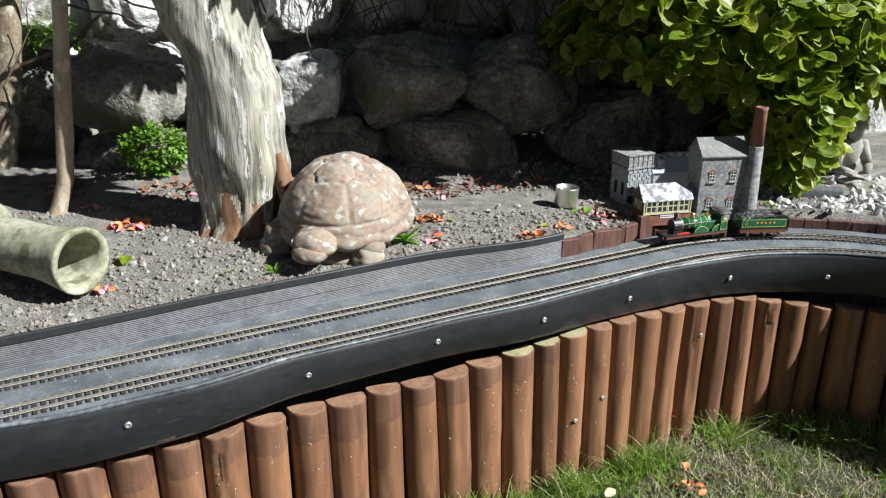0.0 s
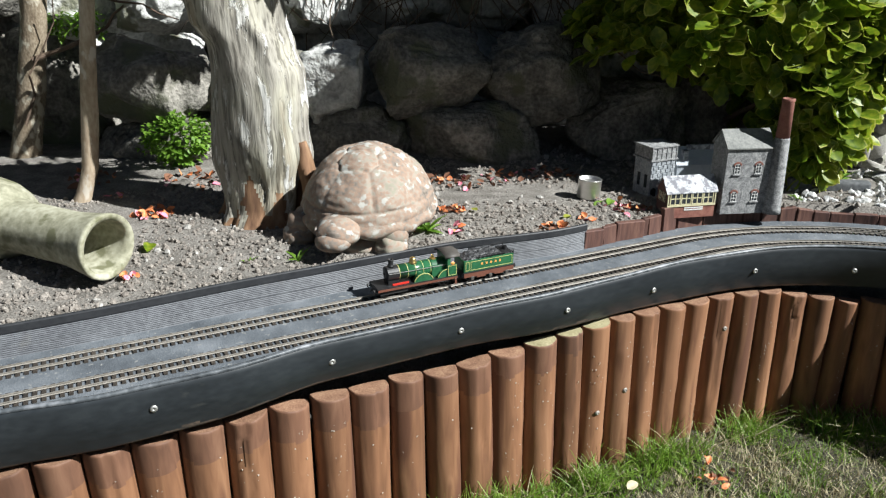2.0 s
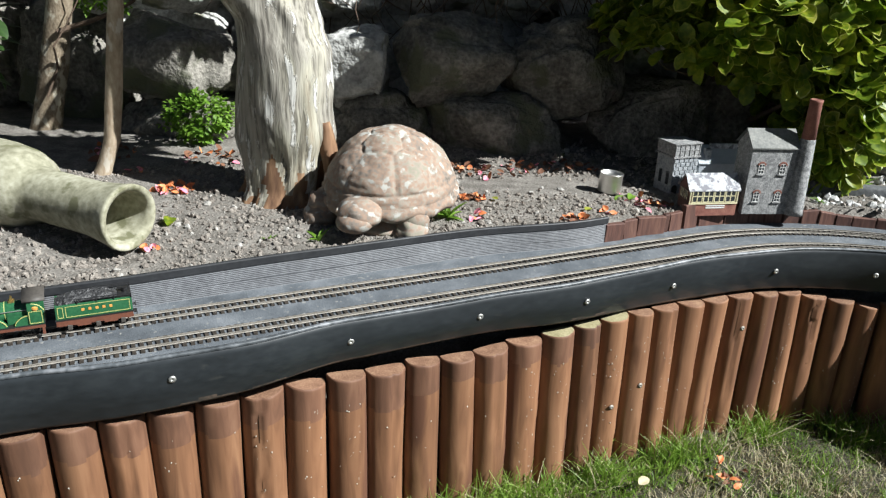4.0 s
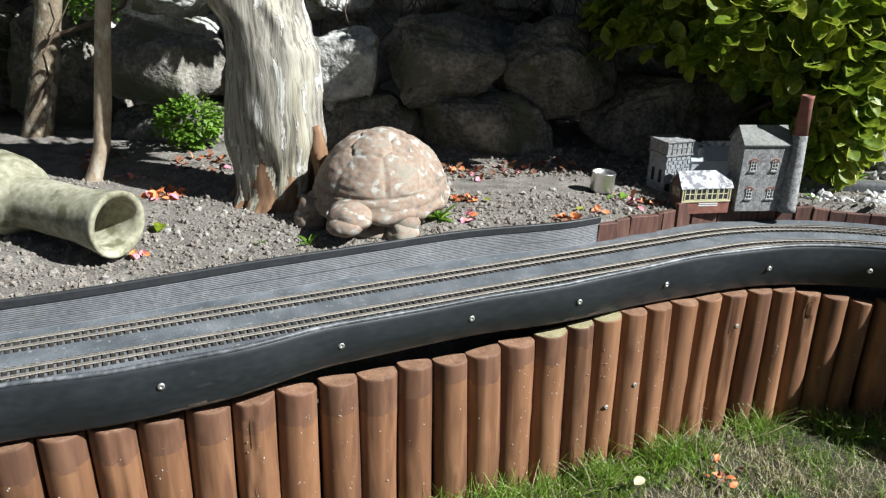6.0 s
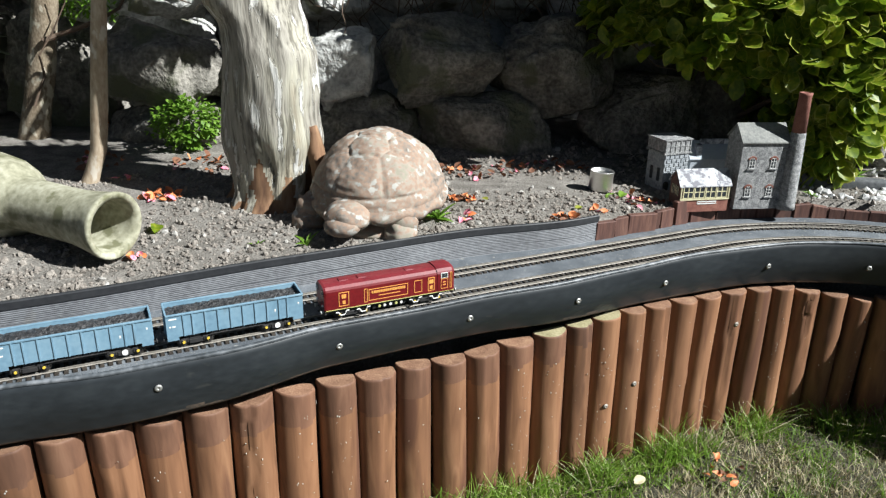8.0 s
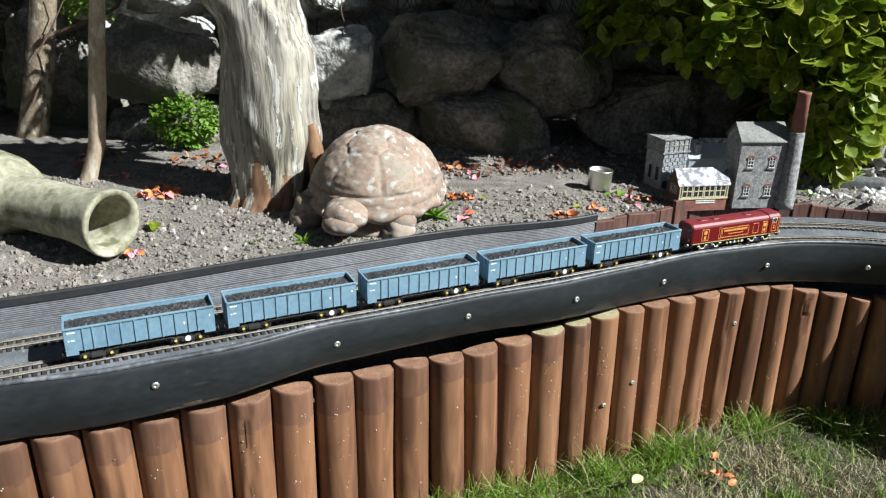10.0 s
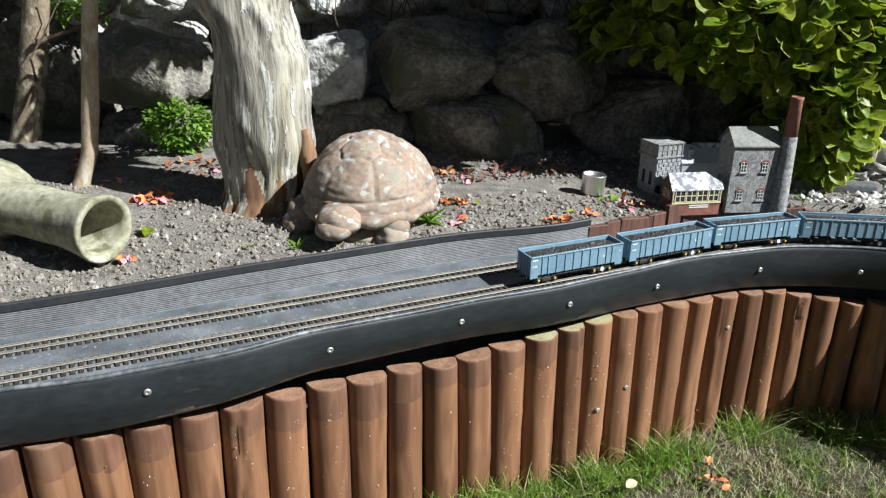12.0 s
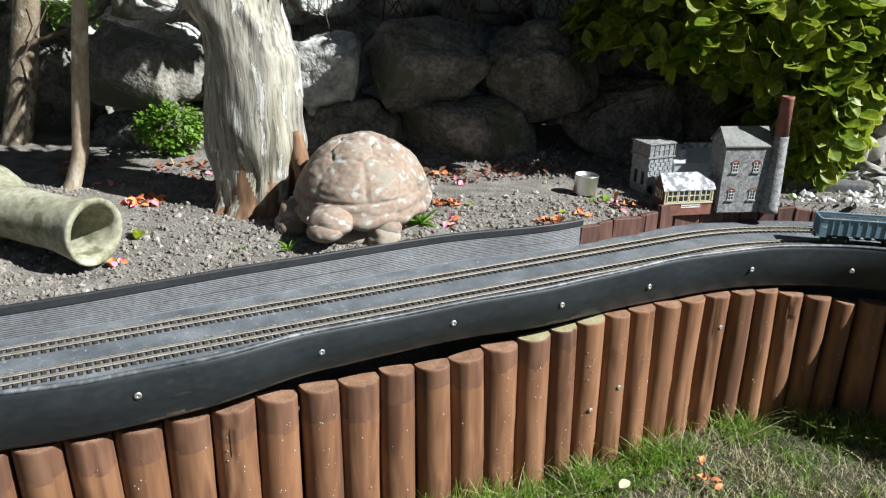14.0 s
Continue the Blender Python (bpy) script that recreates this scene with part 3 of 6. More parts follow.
def make_diesel():
    t = tagged(new("diesel_locomotive"), "maroon model diesel locomotive with gold lining and yellow axle caps", "locomotive")
    L, hw, z0, z1 = 0.0895, 0.0168, 0.0155, 0.0445
    prof = [(-hw, z0), (-hw, z1 - 0.006), (-hw + 0.0012, z1 - 0.0035), (-hw + 0.004, z1 - 0.0005), (-0.006, z1 + 0.001), (0.006, z1 + 0.001),
            (hw - 0.004, z1 - 0.0005), (hw - 0.0012, z1 - 0.0035), (hw, z1 - 0.006), (hw, z0)]
    bm = bmesh.new()
    sweep(bm, [lambda y, z, x=x, k=k: Vector((x, y * k, z0 + (z - z0) * (0.5 + k / 2))) for x, k in ((-L, 0.94), (-L + 0.0025, 1), (0.064, 1), (0.0645, 1))], prof)
    for f in bm.faces:
        f.material_index = 1 if f.calc_center_median().z > z1 - 0.0045 and abs(f.normal.x) < 0.5 else 0
    part("body", bm, [M["maroon"], M["maroon_roof"]], t, "glossy maroon hood with paler roof")
    bm = bmesh.new()
    k = 1.04
    sweep(bm, [lambda y, z, x=x, k=k: Vector((x, y * k, z0 + (z - z0) * (0.6 + k * 0.42))) for x, k in ((0.0645, 1.04), (0.086, 1.04), (0.0895, 0.93))], prof)
    for f in bm.faces:
        f.material_index = 1 if f.calc_center_median().z > z1 - 0.004 and abs(f.normal.x) < 0.5 else 0
    cab = part("cab", bm, [M["maroon"], M["maroon_roof"]], t, "maroon driving cab at the leading end")
    for y in (-hw * 1.04, hw * 1.04):
        bm = bmesh.new()
        plate(bm, 0.0695, 0.0795, 0.0335, 0.0405, y, 0.0005)
        part("cab_window", bm, M["white_paint"], cab, "pale window frame")
        bm = bmesh.new()
        s = math.copysign(0.0005, y)
        plate(bm, 0.0704, 0.0746, 0.0343, 0.0397, y + s, 0.0003)
        plate(bm, 0.0752, 0.0787, 0.0343, 0.0397, y + s, 0.0003)
        part("window_pane", bm, M["glass_dark"], cab)
        bm = bmesh.new()
        outline(bm, 0.0695, 0.0795, 0.019, 0.0325, y)
        outline(bm, 0.0825, 0.0855, 0.019, 0.04, y)
        plate(bm, 0.0725, 0.0765, 0.027, 0.0285, y)
        plate(bm, 0.0725, 0.0765, 0.0235, 0.025, y)
        part("gold_panel", bm, M["gold"], cab, "gold lined panel with markings")
    for y in (-hw, hw):
        for x0, x1 in ((-0.071, -0.0575), (0.051, 0.0605)):
            bm = bmesh.new()
            outline(bm, x0, x1, 0.0185, 0.0365, y, 0.0008)
            box(bm, (x0 + x1) / 2 - 0.003, (x0 + x1) / 2 + 0.003, min(y, y + math.copysign(0.0005, y)), max(y, y + math.copysign(0.0005, y)), 0.0285, 0.0335, 0.0)
            plate(bm, (x0 + x1) / 2 - 0.002, (x0 + x1) / 2 + 0.002, 0.021, 0.0255, y)
            part("crest_panel", bm, M["gold"], t, "gold lined panel with a crest")
        bm = bmesh.new()
        outline(bm, -0.0315, 0.0225, 0.0195, 0.0345, y, 0.0008)
        outline(bm, -0.0375, -0.033, 0.0185, 0.036, y, 0.0007)
        outline(bm, 0.0315, 0.0425, 0.0195, 0.0355, y, 0.0007)
        part("lined_panel", bm, M["gold"], t, "gold lined side panels")
        bm = bmesh.new()
        x = -0.0275
        while x < 0.0185:
            w = random.uniform(0.0016, 0.003)
            plate(bm, x, x + w, 0.0285, 0.0316, y)
            x += w + 0.0006
        plate(bm, -0.018, 0.012, 0.0243, 0.0252, y)
        part("lettering", bm, M["gold"], t, "gold lettering")
        bm = bmesh.new()
        box(bm, -L + 0.001, 0.0885, min(y, y * 1.06), max(y, y * 1.06), 0.0150, 0.0155)
        part("solebar_line", bm, M["lining"], t, "yellow line along the solebar")
        for x in (-0.066, -0.038, 0.034, 0.063):
            bm = bmesh.new()
            pts = [(x - 0.009, 0.0105), (x - 0.005, 0.0105), (x - 0.003, 0.0065), (x + 0.003, 0.0065), (x + 0.005, 0.0115), (x + 0.009, 0.0115)]
            for (a, b), (c, d) in zip(pts, pts[1:]):
                tube(bm, (a, y * 0.93, b), (c, y * 0.93, d), 0.0007, n=6)
            part("brake_pipe", bm, M["white_paint"], t, "white brake pipe")
        for x, mm in ((-0.016, "lining"), (-0.009, "white_paint"), (-0.001, "white_paint"), (0.007, "lining"), (0.014, "white_paint")):
            bm = bmesh.new()
            tube(bm, (x, y * 0.8, 0.0095), (x, y * 0.92, 0.0095), 0.0018, n=10)
            part("tank_valve", bm, M[mm], t)
    bm = bmesh.new()
    box(bm, -L + 0.002, 0.0875, -hw * 0.96, hw * 0.96, 0.0125, 0.0149, 0.0004, seg=1)
    box(bm, -0.024, 0.022, -0.0115, 0.0115, 0.0045, 0.0125, 0.0012, seg=2)
    part("underframe", bm, M["frame_black"], t, "black underframe and tanks")
    for x, w in ((-L, -1), (0.0895, 1)):
        bm = bmesh.new()
        box(bm, min(x, x - w * 0.003), max(x, x - w * 0.003), -0.0155, 0.0155, 0.0095, 0.0149, 0.0004, seg=1)
        part("buffer_beam", bm, M["frame_black"], t)
        buffers(t, x, 0.0125, w, "steel")
        for y in (-0.011, 0.011):
            bm = bmesh.new()
            box(bm, min(x, x + w * 0.0006), max(x, x + w * 0.0006), y - 0.004, y + 0.004, 0.033, 0.0395, 0.0003, seg=1)
            part("end_window", bm, M["glass_dark"], t)
            bm = bmesh.new()
            tube(bm, (x, y, 0.0205), (x + w * 0.0015, y, 0.0205), 0.0013, n=10)
            part("lamp", bm, M["white_paint"], t)
    for x in (-0.06, -0.035, 0.03):
        bm = bmesh.new()
        box(bm, x - 0.006, x + 0.006, -0.005, 0.005, z1, z1 + 0.0018, 0.0006, seg=1)
        part("roof_vent", bm, M["maroon_roof"], t)
    for o in t.children_recursive:
        o.data.transform(Matrix.Diagonal((0.945, 1, 1, 1)))
    bogie(t, -0.0485, 0.0165, 0.0065)
    bogie(t, 0.0485, 0.0165, 0.0065)
    return t


def make_wagon():
    t = tagged(new("coal_wagon"), "pale blue bogie coal wagon with vertical ribs, heaped with coal", "wagon", "coal wagons of the train")
    L, hw, z0, z1 = 0.0752, 0.0172, 0.0145, 0.0425
    bm = bmesh.new()
    wall = 0.0012
    for y in (-1, 1):
        a, b = sorted((y * hw, y * (hw - wall)))
        box(bm, -L, L, a, b, z0 + 0.002, z1)
        for x0, x1 in ((-L, -L + 0.012), (L - 0.012, L)):
            box(bm, x0, x1, a, b, z0 - 0.002, z0 + 0.002)
    for x in (-1, 1):
        a, b = sorted((x * L, x * (L - wall)))
        box(bm, a, b, -hw + wall, hw - wall, z0, z1 - 0.0005)
    box(bm, -L + wall, L - wall, -hw + wall, hw - wall, z0 + 0.002, z0 + 0.0035)
    body = part("body", bm, M["wagon_blue"], t, "pale blue steel box body")
    for y in (-1, 1):
        bm = bmesh.new()
        a, b = sorted((y * (hw - 0.0014), y * (hw + 0.0013)))
        box(bm, -L - 0.0004, L + 0.0004, a, b, z1 - 0.0006, z1 + 0.0014, 0.0003, seg=1)
        part("top_rail", bm, M["wagon_blue"], body)
        for k in range(10):
            x = -L + 0.0005 + (2 * L - 0.001) * (k + 1) / 11 + (0.004 if k == 0 else -0.004 if k == 9 else 0)
            bm = bmesh.new()
            a, b = sorted((y * hw, y * (hw + 0.0011)))
            box(bm, x - 0.0007, x + 0.0007, a, b, z0 + 0.002, z1 - 0.0006)
            part("rib", bm, M["wagon_blue"], body)
        for x0, x1, q0, q1 in ((-L + 0.003, -L + 0.011, 0.0375, 0.039), (-L + 0.003, -L + 0.005, 0.0285, 0.03), (-L + 0.006, -L + 0.0095, 0.0285, 0.03),
                               (L - 0.033, L - 0.0315, 0.027, 0.030), (L - 0.006, L - 0.0045, 0.032, 0.034)):
            bm = bmesh.new()
            plate(bm, x0, x1, q0, q1, y * hw, 0.0003)
            part("marking", bm, M["white_paint"], body, "small white marking")
    for x in (-1, 1):
        bm = bmesh.new()
        a, b = sorted((x * (L - 0.0014), x * (L + 0.0008)))
        box(bm, a, b, -hw + 0.0015, hw - 0.0015, z1 - 0.0006, z1 + 0.0012, 0.0003, seg=1)
        for y in (-0.008, 0.0, 0.008):
            c, d = sorted((x * L, x * (L + 0.001)))
            box(bm, c, d, y - 0.0007, y + 0.0007, z0, z1 - 0.0008)
        part("end_rail", bm, M["wagon_blue"], body)
        buffers(t, x * L, 0.0135, x)
    bm = bmesh.new()
    coal_heap(bm, -L + wall, L - wall, -hw + wall, hw - wall, z1 - 0.0045, 0.004, 3.0)
    part("coal_load", bm, M["coal"], t, "heap of small black coal")
    bm = bmesh.new()
    box(bm, -L + 0.003, L - 0.003, -0.006, 0.006, 0.0125, z0 + 0.003)
    for x in (-0.02, -0.004, 0.012):
        box(bm, x, x + 0.008, -0.0145, 0.0145, 0.0105, 0.0145, 0.0004, seg=1)
    tube(bm, (-0.03, -0.0155, 0.0125), (0.03, -0.0155, 0.0125), 0.0006, n=6)
    tube(bm, (-0.03, 0.0155, 0.0125), (0.03, 0.0155, 0.0125), 0.0006, n=6)
    part("underframe", bm, M["frame_black"], t)
    bogie(t, -0.0455, 0.013, 0.0068)
    bogie(t, 0.0455, 0.013, 0.0068, "white_paint")
    return t


def ring(bm, x, z, r, t, w):
    g = bmesh.new()
    lathe(g, [(r, -w / 2), (r, w / 2), (r + t, w / 2), (r + t, -w / 2), (r, -w / 2 + 1e-5)], 28)
    for f in [f for f in g.faces if len(f.verts) > 8]:
        g.faces.remove(f)
    return join(bm, g, Matrix.Translation((x, 0, z)) @ pose(0, 0, 0, 0, 90, 0))


def make_engine():
    t = tagged(new("steam_locomotive"), "green model steam locomotive with yellow lining and black smokebox", "locomotive")
    zb, r = 0.0305, 0.0102
    bm = bmesh.new()
    tube(bm, (-0.022, 0, zb), (0.026, 0, zb), r, n=28)
    boiler = part("boiler", bm, M["loco_green"], t, "glossy green boiler with yellow bands", True)
    for x in (-0.02, -0.009, 0.002, 0.0135, 0.0255):
        bm = bmesh.new()
        ring(bm, x, zb, r - 0.0003, 0.0006, 0.0007)
        part("boiler_band", bm, M["lining"], boiler)
    bm = bmesh.new()
    box(bm, -0.042, -0.021, -r * 1.02, r * 1.02, 0.017, zb + 0.003, 0.0012)
    tube(bm, (-0.042, 0, zb), (-0.022, 0, zb), r * 1.06, n=28)
    part("firebox", bm, M["loco_green"], t)
    bm = bmesh.new()
    tube(bm, (0.026, 0, zb), (0.0425, 0, zb), r * 1.04, n=28)
    box(bm, 0.027, 0.042, -0.0085, 0.0085, 0.017, 0.0225)
    lathe(bm, [(0.009, 0), (0.0088, 0.0006), (0.006, 0.0014), (0.0015, 0.0017), (0.0012, 0.003)], 24, Matrix.Translation((0.0425, 0, zb)) @ pose(0, 0, 0, 0, 90, 0))
    part("smokebox", bm, M["smokebox"], t, "black smokebox with domed door", False)
    bm = bmesh.new()
    lathe(bm, [(0.0055, 0), (0.004, 0.0016), (0.0034, 0.004), (0.0036, 0.0085), (0.0044, 0.0095), (0.0042, 0.0105), (0.003, 0.0105), (0.0028, 0.006)], 20, Matrix.Translation((0.035, 0, zb + r - 0.0004)))
    part("chimney", bm, M["smokebox"], t, "black chimney with lipped rim", True)
    bm = bmesh.new()
    lathe(bm, [(0.006, 0), (0.0048, 0.0012), (0.0044, 0.005), (0.0036, 0.0072), (0.0018, 0.0084)], 20, Matrix.Translation((0.003, 0, zb + r - 0.0006)))
    part("dome", bm, M["brass"], t, "polished brass dome", True)
    bm = bmesh.new()
    for y in (-0.002, 0.002):
        tube(bm, (-0.027, y, zb + r), (-0.027, y, zb + r + 0.006), 0.0014, 0.001, 10)
    box(bm, -0.03, -0.024, -0.004, 0.004, zb + r - 0.0005, zb + r + 0.002, 0.0006)
    part("safety_valve", bm, M["brass"], t, "brass safety valves")
    bm = bmesh.new()
    box(bm, -0.0575, 0.06, -0.0165, 0.0165, 0.0158, 0.0170)
    part("running_plate", bm, M["smokebox"], t)
    for y in (-1, 1):
        bm = bmesh.new()
        a, b = sorted((y * 0.0157, y * 0.0166))
        box(bm, -0.0575, 0.06, a, b, 0.0125, 0.0158)
        part("valance", bm, M["brown_valance"], t, "red-brown valance")
        for x in (-0.007, -0.042):
            bm = bmesh.new()
            n, rr = 18, 0.0145
            pts = [(x + rr * math.cos(math.pi * k / n), 0.0135 + rr * math.sin(math.pi * k / n)) for k in range(n + 1)]
            pts = [(px, max(pz, 0.017)) for px, pz in pts]
            va = [bm.verts.new((px, y * 0.0098, pz)) for px, pz in pts]
            vb = [bm.verts.new((px, y * 0.0152, pz)) for px, pz in pts]
            for k in range(n):
                bm.faces.new((va[k], va[k + 1], vb[k + 1], vb[k]))
            bm.faces.new(vb)
            bm.faces.new(list(reversed(va)))
            sp = part("splasher", bm, M["loco_green"], t)
            bm = bmesh.new()
            for (ax, az), (bx, bz) in zip(pts, pts[1:]):
                if math.hypot(bx - ax, bz - az) > 1e-4 and az > 0.0175 and bz > 0.0175:
                    tube(bm, (ax, y * 0.0153, az), (bx, y * 0.0153, bz), 0.0006, n=5)
            part("lining", bm, M["lining"], sp)
        bm = bmesh.new()
        a, b = sorted((y * 0.0155, y * 0.0165))
        box(bm, -0.0565, -0.042, a, b, 0.017, 0.034, 0.0003, seg=1)
        box(bm, -0.0465, -0.042, a, b, 0.034, 0.046)
        cs = part("cab_side", bm, M["loco_green"], t, "green cab side with yellow lining")
        bm = bmesh.new()
        outline(bm, -0.0558, -0.0428, 0.0185, 0.033, y * 0.0165, 0.0006)
        part("lining", bm, M["lining"], cs)
        bm = bmesh.new()
        ball(bm, (-0.0495, y * 0.0167, 0.036), 0.0032, 1, (1, 0.35, 1), 0.5, 1.0, 3)
        part("crest", bm, M["gold"], t, "gilt lamp on the cab side")
        bm = bmesh.new()
        tube(bm, (-0.042, y * 0.0112, zb + 0.003), (0.042, y * 0.0112, zb + 0.003), 0.00045, n=6)
        part("handrail", bm, M["steel"], t, "thin bright handrail")
        bm = bmesh.new()
        box(bm, 0.014, 0.038, *sorted((y * 0.0115, y * 0.0135)), 0.0171, 0.0198, 0.0006)
        part("sand_box", bm, M["red_paint"], t, "bright red box on the running plate")
        bm = bmesh.new()
        tube(bm, (-0.045, y * 0.0125, 0.0095), (-0.004, y * 0.0125, 0.0125), 0.0008, n=6)
        part("coupling_rod", bm, M["steel"], t, "bright coupling rod")
        bm = bmesh.new()
        box(bm, -0.0565, -0.0535, *sorted((y * 0.013, y * 0.0165)), 0.004, 0.0125, 0.0004, seg=1)
        part("step", bm, M["brown_valance"], t)
        bm = bmesh.new()
        box(bm, 0.015, 0.055, *sorted((y * 0.011, y * 0.0122)), 0.0055, 0.0095, 0.0004, seg=1)
        part("bogie_frame", bm, M["frame_black"], t)
    bm = bmesh.new()
    box(bm, -0.043, -0.0415, -0.0158, 0.0158, 0.017, 0.047)
    part("cab_front", bm, M["loco_green"], t)
    bm = bmesh.new()
    st = [lambda y, z, x=x: Vector((x, y, z)) for x in (-0.0605, -0.038)]
    arc = [(0.018 * math.sin(a), 0.0455 + 0.006 * math.cos(a)) for a in [math.pi / 2 * (k / 6 - 1) for k in range(13)]]
    sweep(bm, st, arc + [(y, z - 0.0009) for y, z in reversed(arc)])
    part("cab_roof", bm, M["grey_roof"], t, "curved dark grey cab roof", True)
    bm = bmesh.new()
    box(bm, 0.0585, 0.061, -0.0155, 0.0155, 0.0105, 0.0165, 0.0004, seg=1)
    part("buffer_beam", bm, M["smokebox"], t)
    buffers(t, 0.061, 0.0135, 1)
    bm = bmesh.new()
    box(bm, -0.056, 0.055, -0.0065, 0.0065, 0.0075, 0.0158)
    part("frames", bm, M["frame_black"], t)
    wheelset(t, 0.047, 0.0065, "", 8)
    wheelset(t, 0.023, 0.0065, "", 8)
    wheelset(t, -0.007, 0.0125, "", 14)
    wheelset(t, -0.042, 0.0125, "", 14)
    return t


def make_tender():
    t = tagged(new("locomotive_tender"), "green six-wheeled tender with gold lettering, full of coal", "tender")
    bm = bmesh.new()
    box(bm, -0.0365, 0.043, -0.0155, 0.0155, 0.0172, 0.0345, 0.0012)
    tank = part("tank", bm, M["loco_green"], t, "green lined water tank")
    for y in (-1, 1):
        bm = bmesh.new()
        outline(bm, -0.034, 0.0325, 0.0195, 0.0325, y * 0.0155, 0.0006)
        outline(bm, 0.0348, 0.0405, 0.0195, 0.0325, y * 0.0155, 0.0006)
        part("lining", bm, M["lining"], tank)
        for k in range(5):
            bm = bmesh.new()
            x = -0.0155 + k * 0.0072
            plate(bm, x, x + 0.003, 0.0255, 0.0285, y * 0.0155)
            part("letter", bm, M["gold"], tank, "gold letter")
        bm = bmesh.new()
        a, b = sorted((y * 0.0150, y * 0.0160))
        box(bm, -0.0365, 0.043, a, b, 0.0095, 0.0172)
        for x in (-0.0125, 0.0155):
            box(bm, x - 0.007, x + 0.007, a, b, 0.0075, 0.0096)
        part("frame_side", bm, M["brown_valance"], t, "red-brown outside frame")
        for x in (-0.025, 0.001, 0.030):
            bm = bmesh.new()
            box(bm, x - 0.0025, x + 0.0025, *sorted((y * 0.0158, y * 0.0172)), 0.0045, 0.0105, 0.0005, seg=1)
            part("axle_box", bm, M["grey_roof"], t)
        bm = bmesh.new()
        for q in (0.0375, 0.0395):
            tube(bm, (-0.036, y * 0.0155, q), (0.02, y * 0.0155, q), 0.0006, n=6)
        for x in (-0.036, -0.018, 0.0, 0.02):
            tube(bm, (x, y * 0.0155, 0.034), (x, y * 0.0155, 0.0395), 0.0006, n=6)
        part("coal_rail", bm, M["smokebox"], t, "black coal rails")
    bm = bmesh.new()
    coal_heap(bm, -0.022, 0.042, -0.0145, 0.0145, 0.0342, 0.0075, 9.0, 26, 14)
    part("coal_load", bm, M["coal"], t, "heap of small black coal")
    bm = bmesh.new()
    box(bm, -0.0365, -0.0225, -0.015, 0.015, 0.0345, 0.0362, 0.0006, seg=1)
    tube(bm, (-0.03, 0, 0.036), (-0.03, 0, 0.041), 0.0035, n=14)
    part("tank_filler", bm, M["smokebox"], t)
    bm = bmesh.new()
    box(bm, -0.037, 0.044, -0.0163, 0.0163, 0.0160, 0.0174)
    box(bm, -0.034, 0.042, -0.0065, 0.0065, 0.0065, 0.016)
    part("underframe", bm, M["smokebox"], t)
    buffers(t, -0.037, 0.0135, -1)
    for x in (-0.025, 0.001, 0.030):
        wheelset(t, x, 0.0065, "", 8)
    return t


diesel = make_diesel()
wagons = [make_wagon()]
engine = make_engine()
tender = make_tender()
for k in range(4):
    wagons.append(copy_thing(wagons[0], Matrix.Identity(4)))


# ---- garden: materials ----
M["rock"] = surf("limestone", [(0.07, 0.067, 0.06), (0.17, 0.16, 0.14), (0.32, 0.3, 0.265)], 24, 0.92, bump=1.0, depth=0.012, fine=5, stain=(0.12, 0.125, 0.085), stain_at=0.6, stain_scale=9, vary=0.15, spec=0.15)
M["rock_pale"] = surf("pale_limestone", [(0.26, 0.26, 0.25), (0.46, 0.46, 0.44), (0.68, 0.68, 0.66)], 24, 0.92, bump=1.0, depth=0.01, fine=5, stain=(0.2, 0.2, 0.15), stain_at=0.6, stain_scale=11, vary=0.12, spec=0.15)
M["terracotta"] = surf("lichened_terracotta", [(0.13, 0.11, 0.09), (0.22, 0.185, 0.155), (0.29, 0.2, 0.145), (0.3, 0.255, 0.21), (0.25, 0.235, 0.18)], 15, 0.85, bump=0.5, fine=8, stain=(0.4, 0.39, 0.355), stain_at=0.6, stain_scale=58, depth=0.0015)
M["pot"] = surf("mossy_pot", [(0.17, 0.165, 0.105), (0.32, 0.312, 0.225), (0.47, 0.46, 0.36)], 16, 0.8, bump=0.5, fine=7, stain=(0.15, 0.15, 0.085), stain_at=0.6, stain_scale=26)
M["orange_wood"] = surf("inner_wood", [(0.1, 0.05, 0.028), (0.23, 0.13, 0.07), (0.36, 0.235, 0.14)], 20, 0.85, bump=0.8, depth=0.003, stretch=(1, 1, 0.15), fine=5)
M["bark"] = surf("lichened_bark", [(0.13, 0.095, 0.06), (0.22, 0.175, 0.12), (0.33, 0.275, 0.2)], 36, 0.85, bump=0.6, depth=0.003, stretch=(1, 1, 0.6), stain=(0.46, 0.42, 0.33), stain_at=0.57, stain_scale=48)
M["smooth_bark"] = surf("smooth_bark", [(0.27, 0.2, 0.135), (0.4, 0.315, 0.225), (0.52, 0.44, 0.33)], 24, 0.75, bump=0.3, depth=0.002, stretch=(1, 1, 0.4), stain=(0.55, 0.5, 0.42), stain_at=0.64, stain_scale=60)
M["twig"] = surf("dry_twig", [(0.06, 0.04, 0.028), (0.13, 0.09, 0.06)], 40, 0.85, bump=0.2)
M["leaf"] = surf("leaf_green", [(0.055, 0.11, 0.008), (0.17, 0.25, 0.015), (0.38, 0.4, 0.03)], 14, 0.42, bump=0.1)
M["leaf_edge"] = surf("leaf_yellow_edge", [(0.22, 0.28, 0.03), (0.4, 0.42, 0.07), (0.55, 0.53, 0.16)], 14, 0.45, bump=0.1)
M["leaf_dark"] = surf("dark_leaf", [(0.02, 0.045, 0.014), (0.04, 0.08, 0.02)], 14, 0.28, bump=0.1)
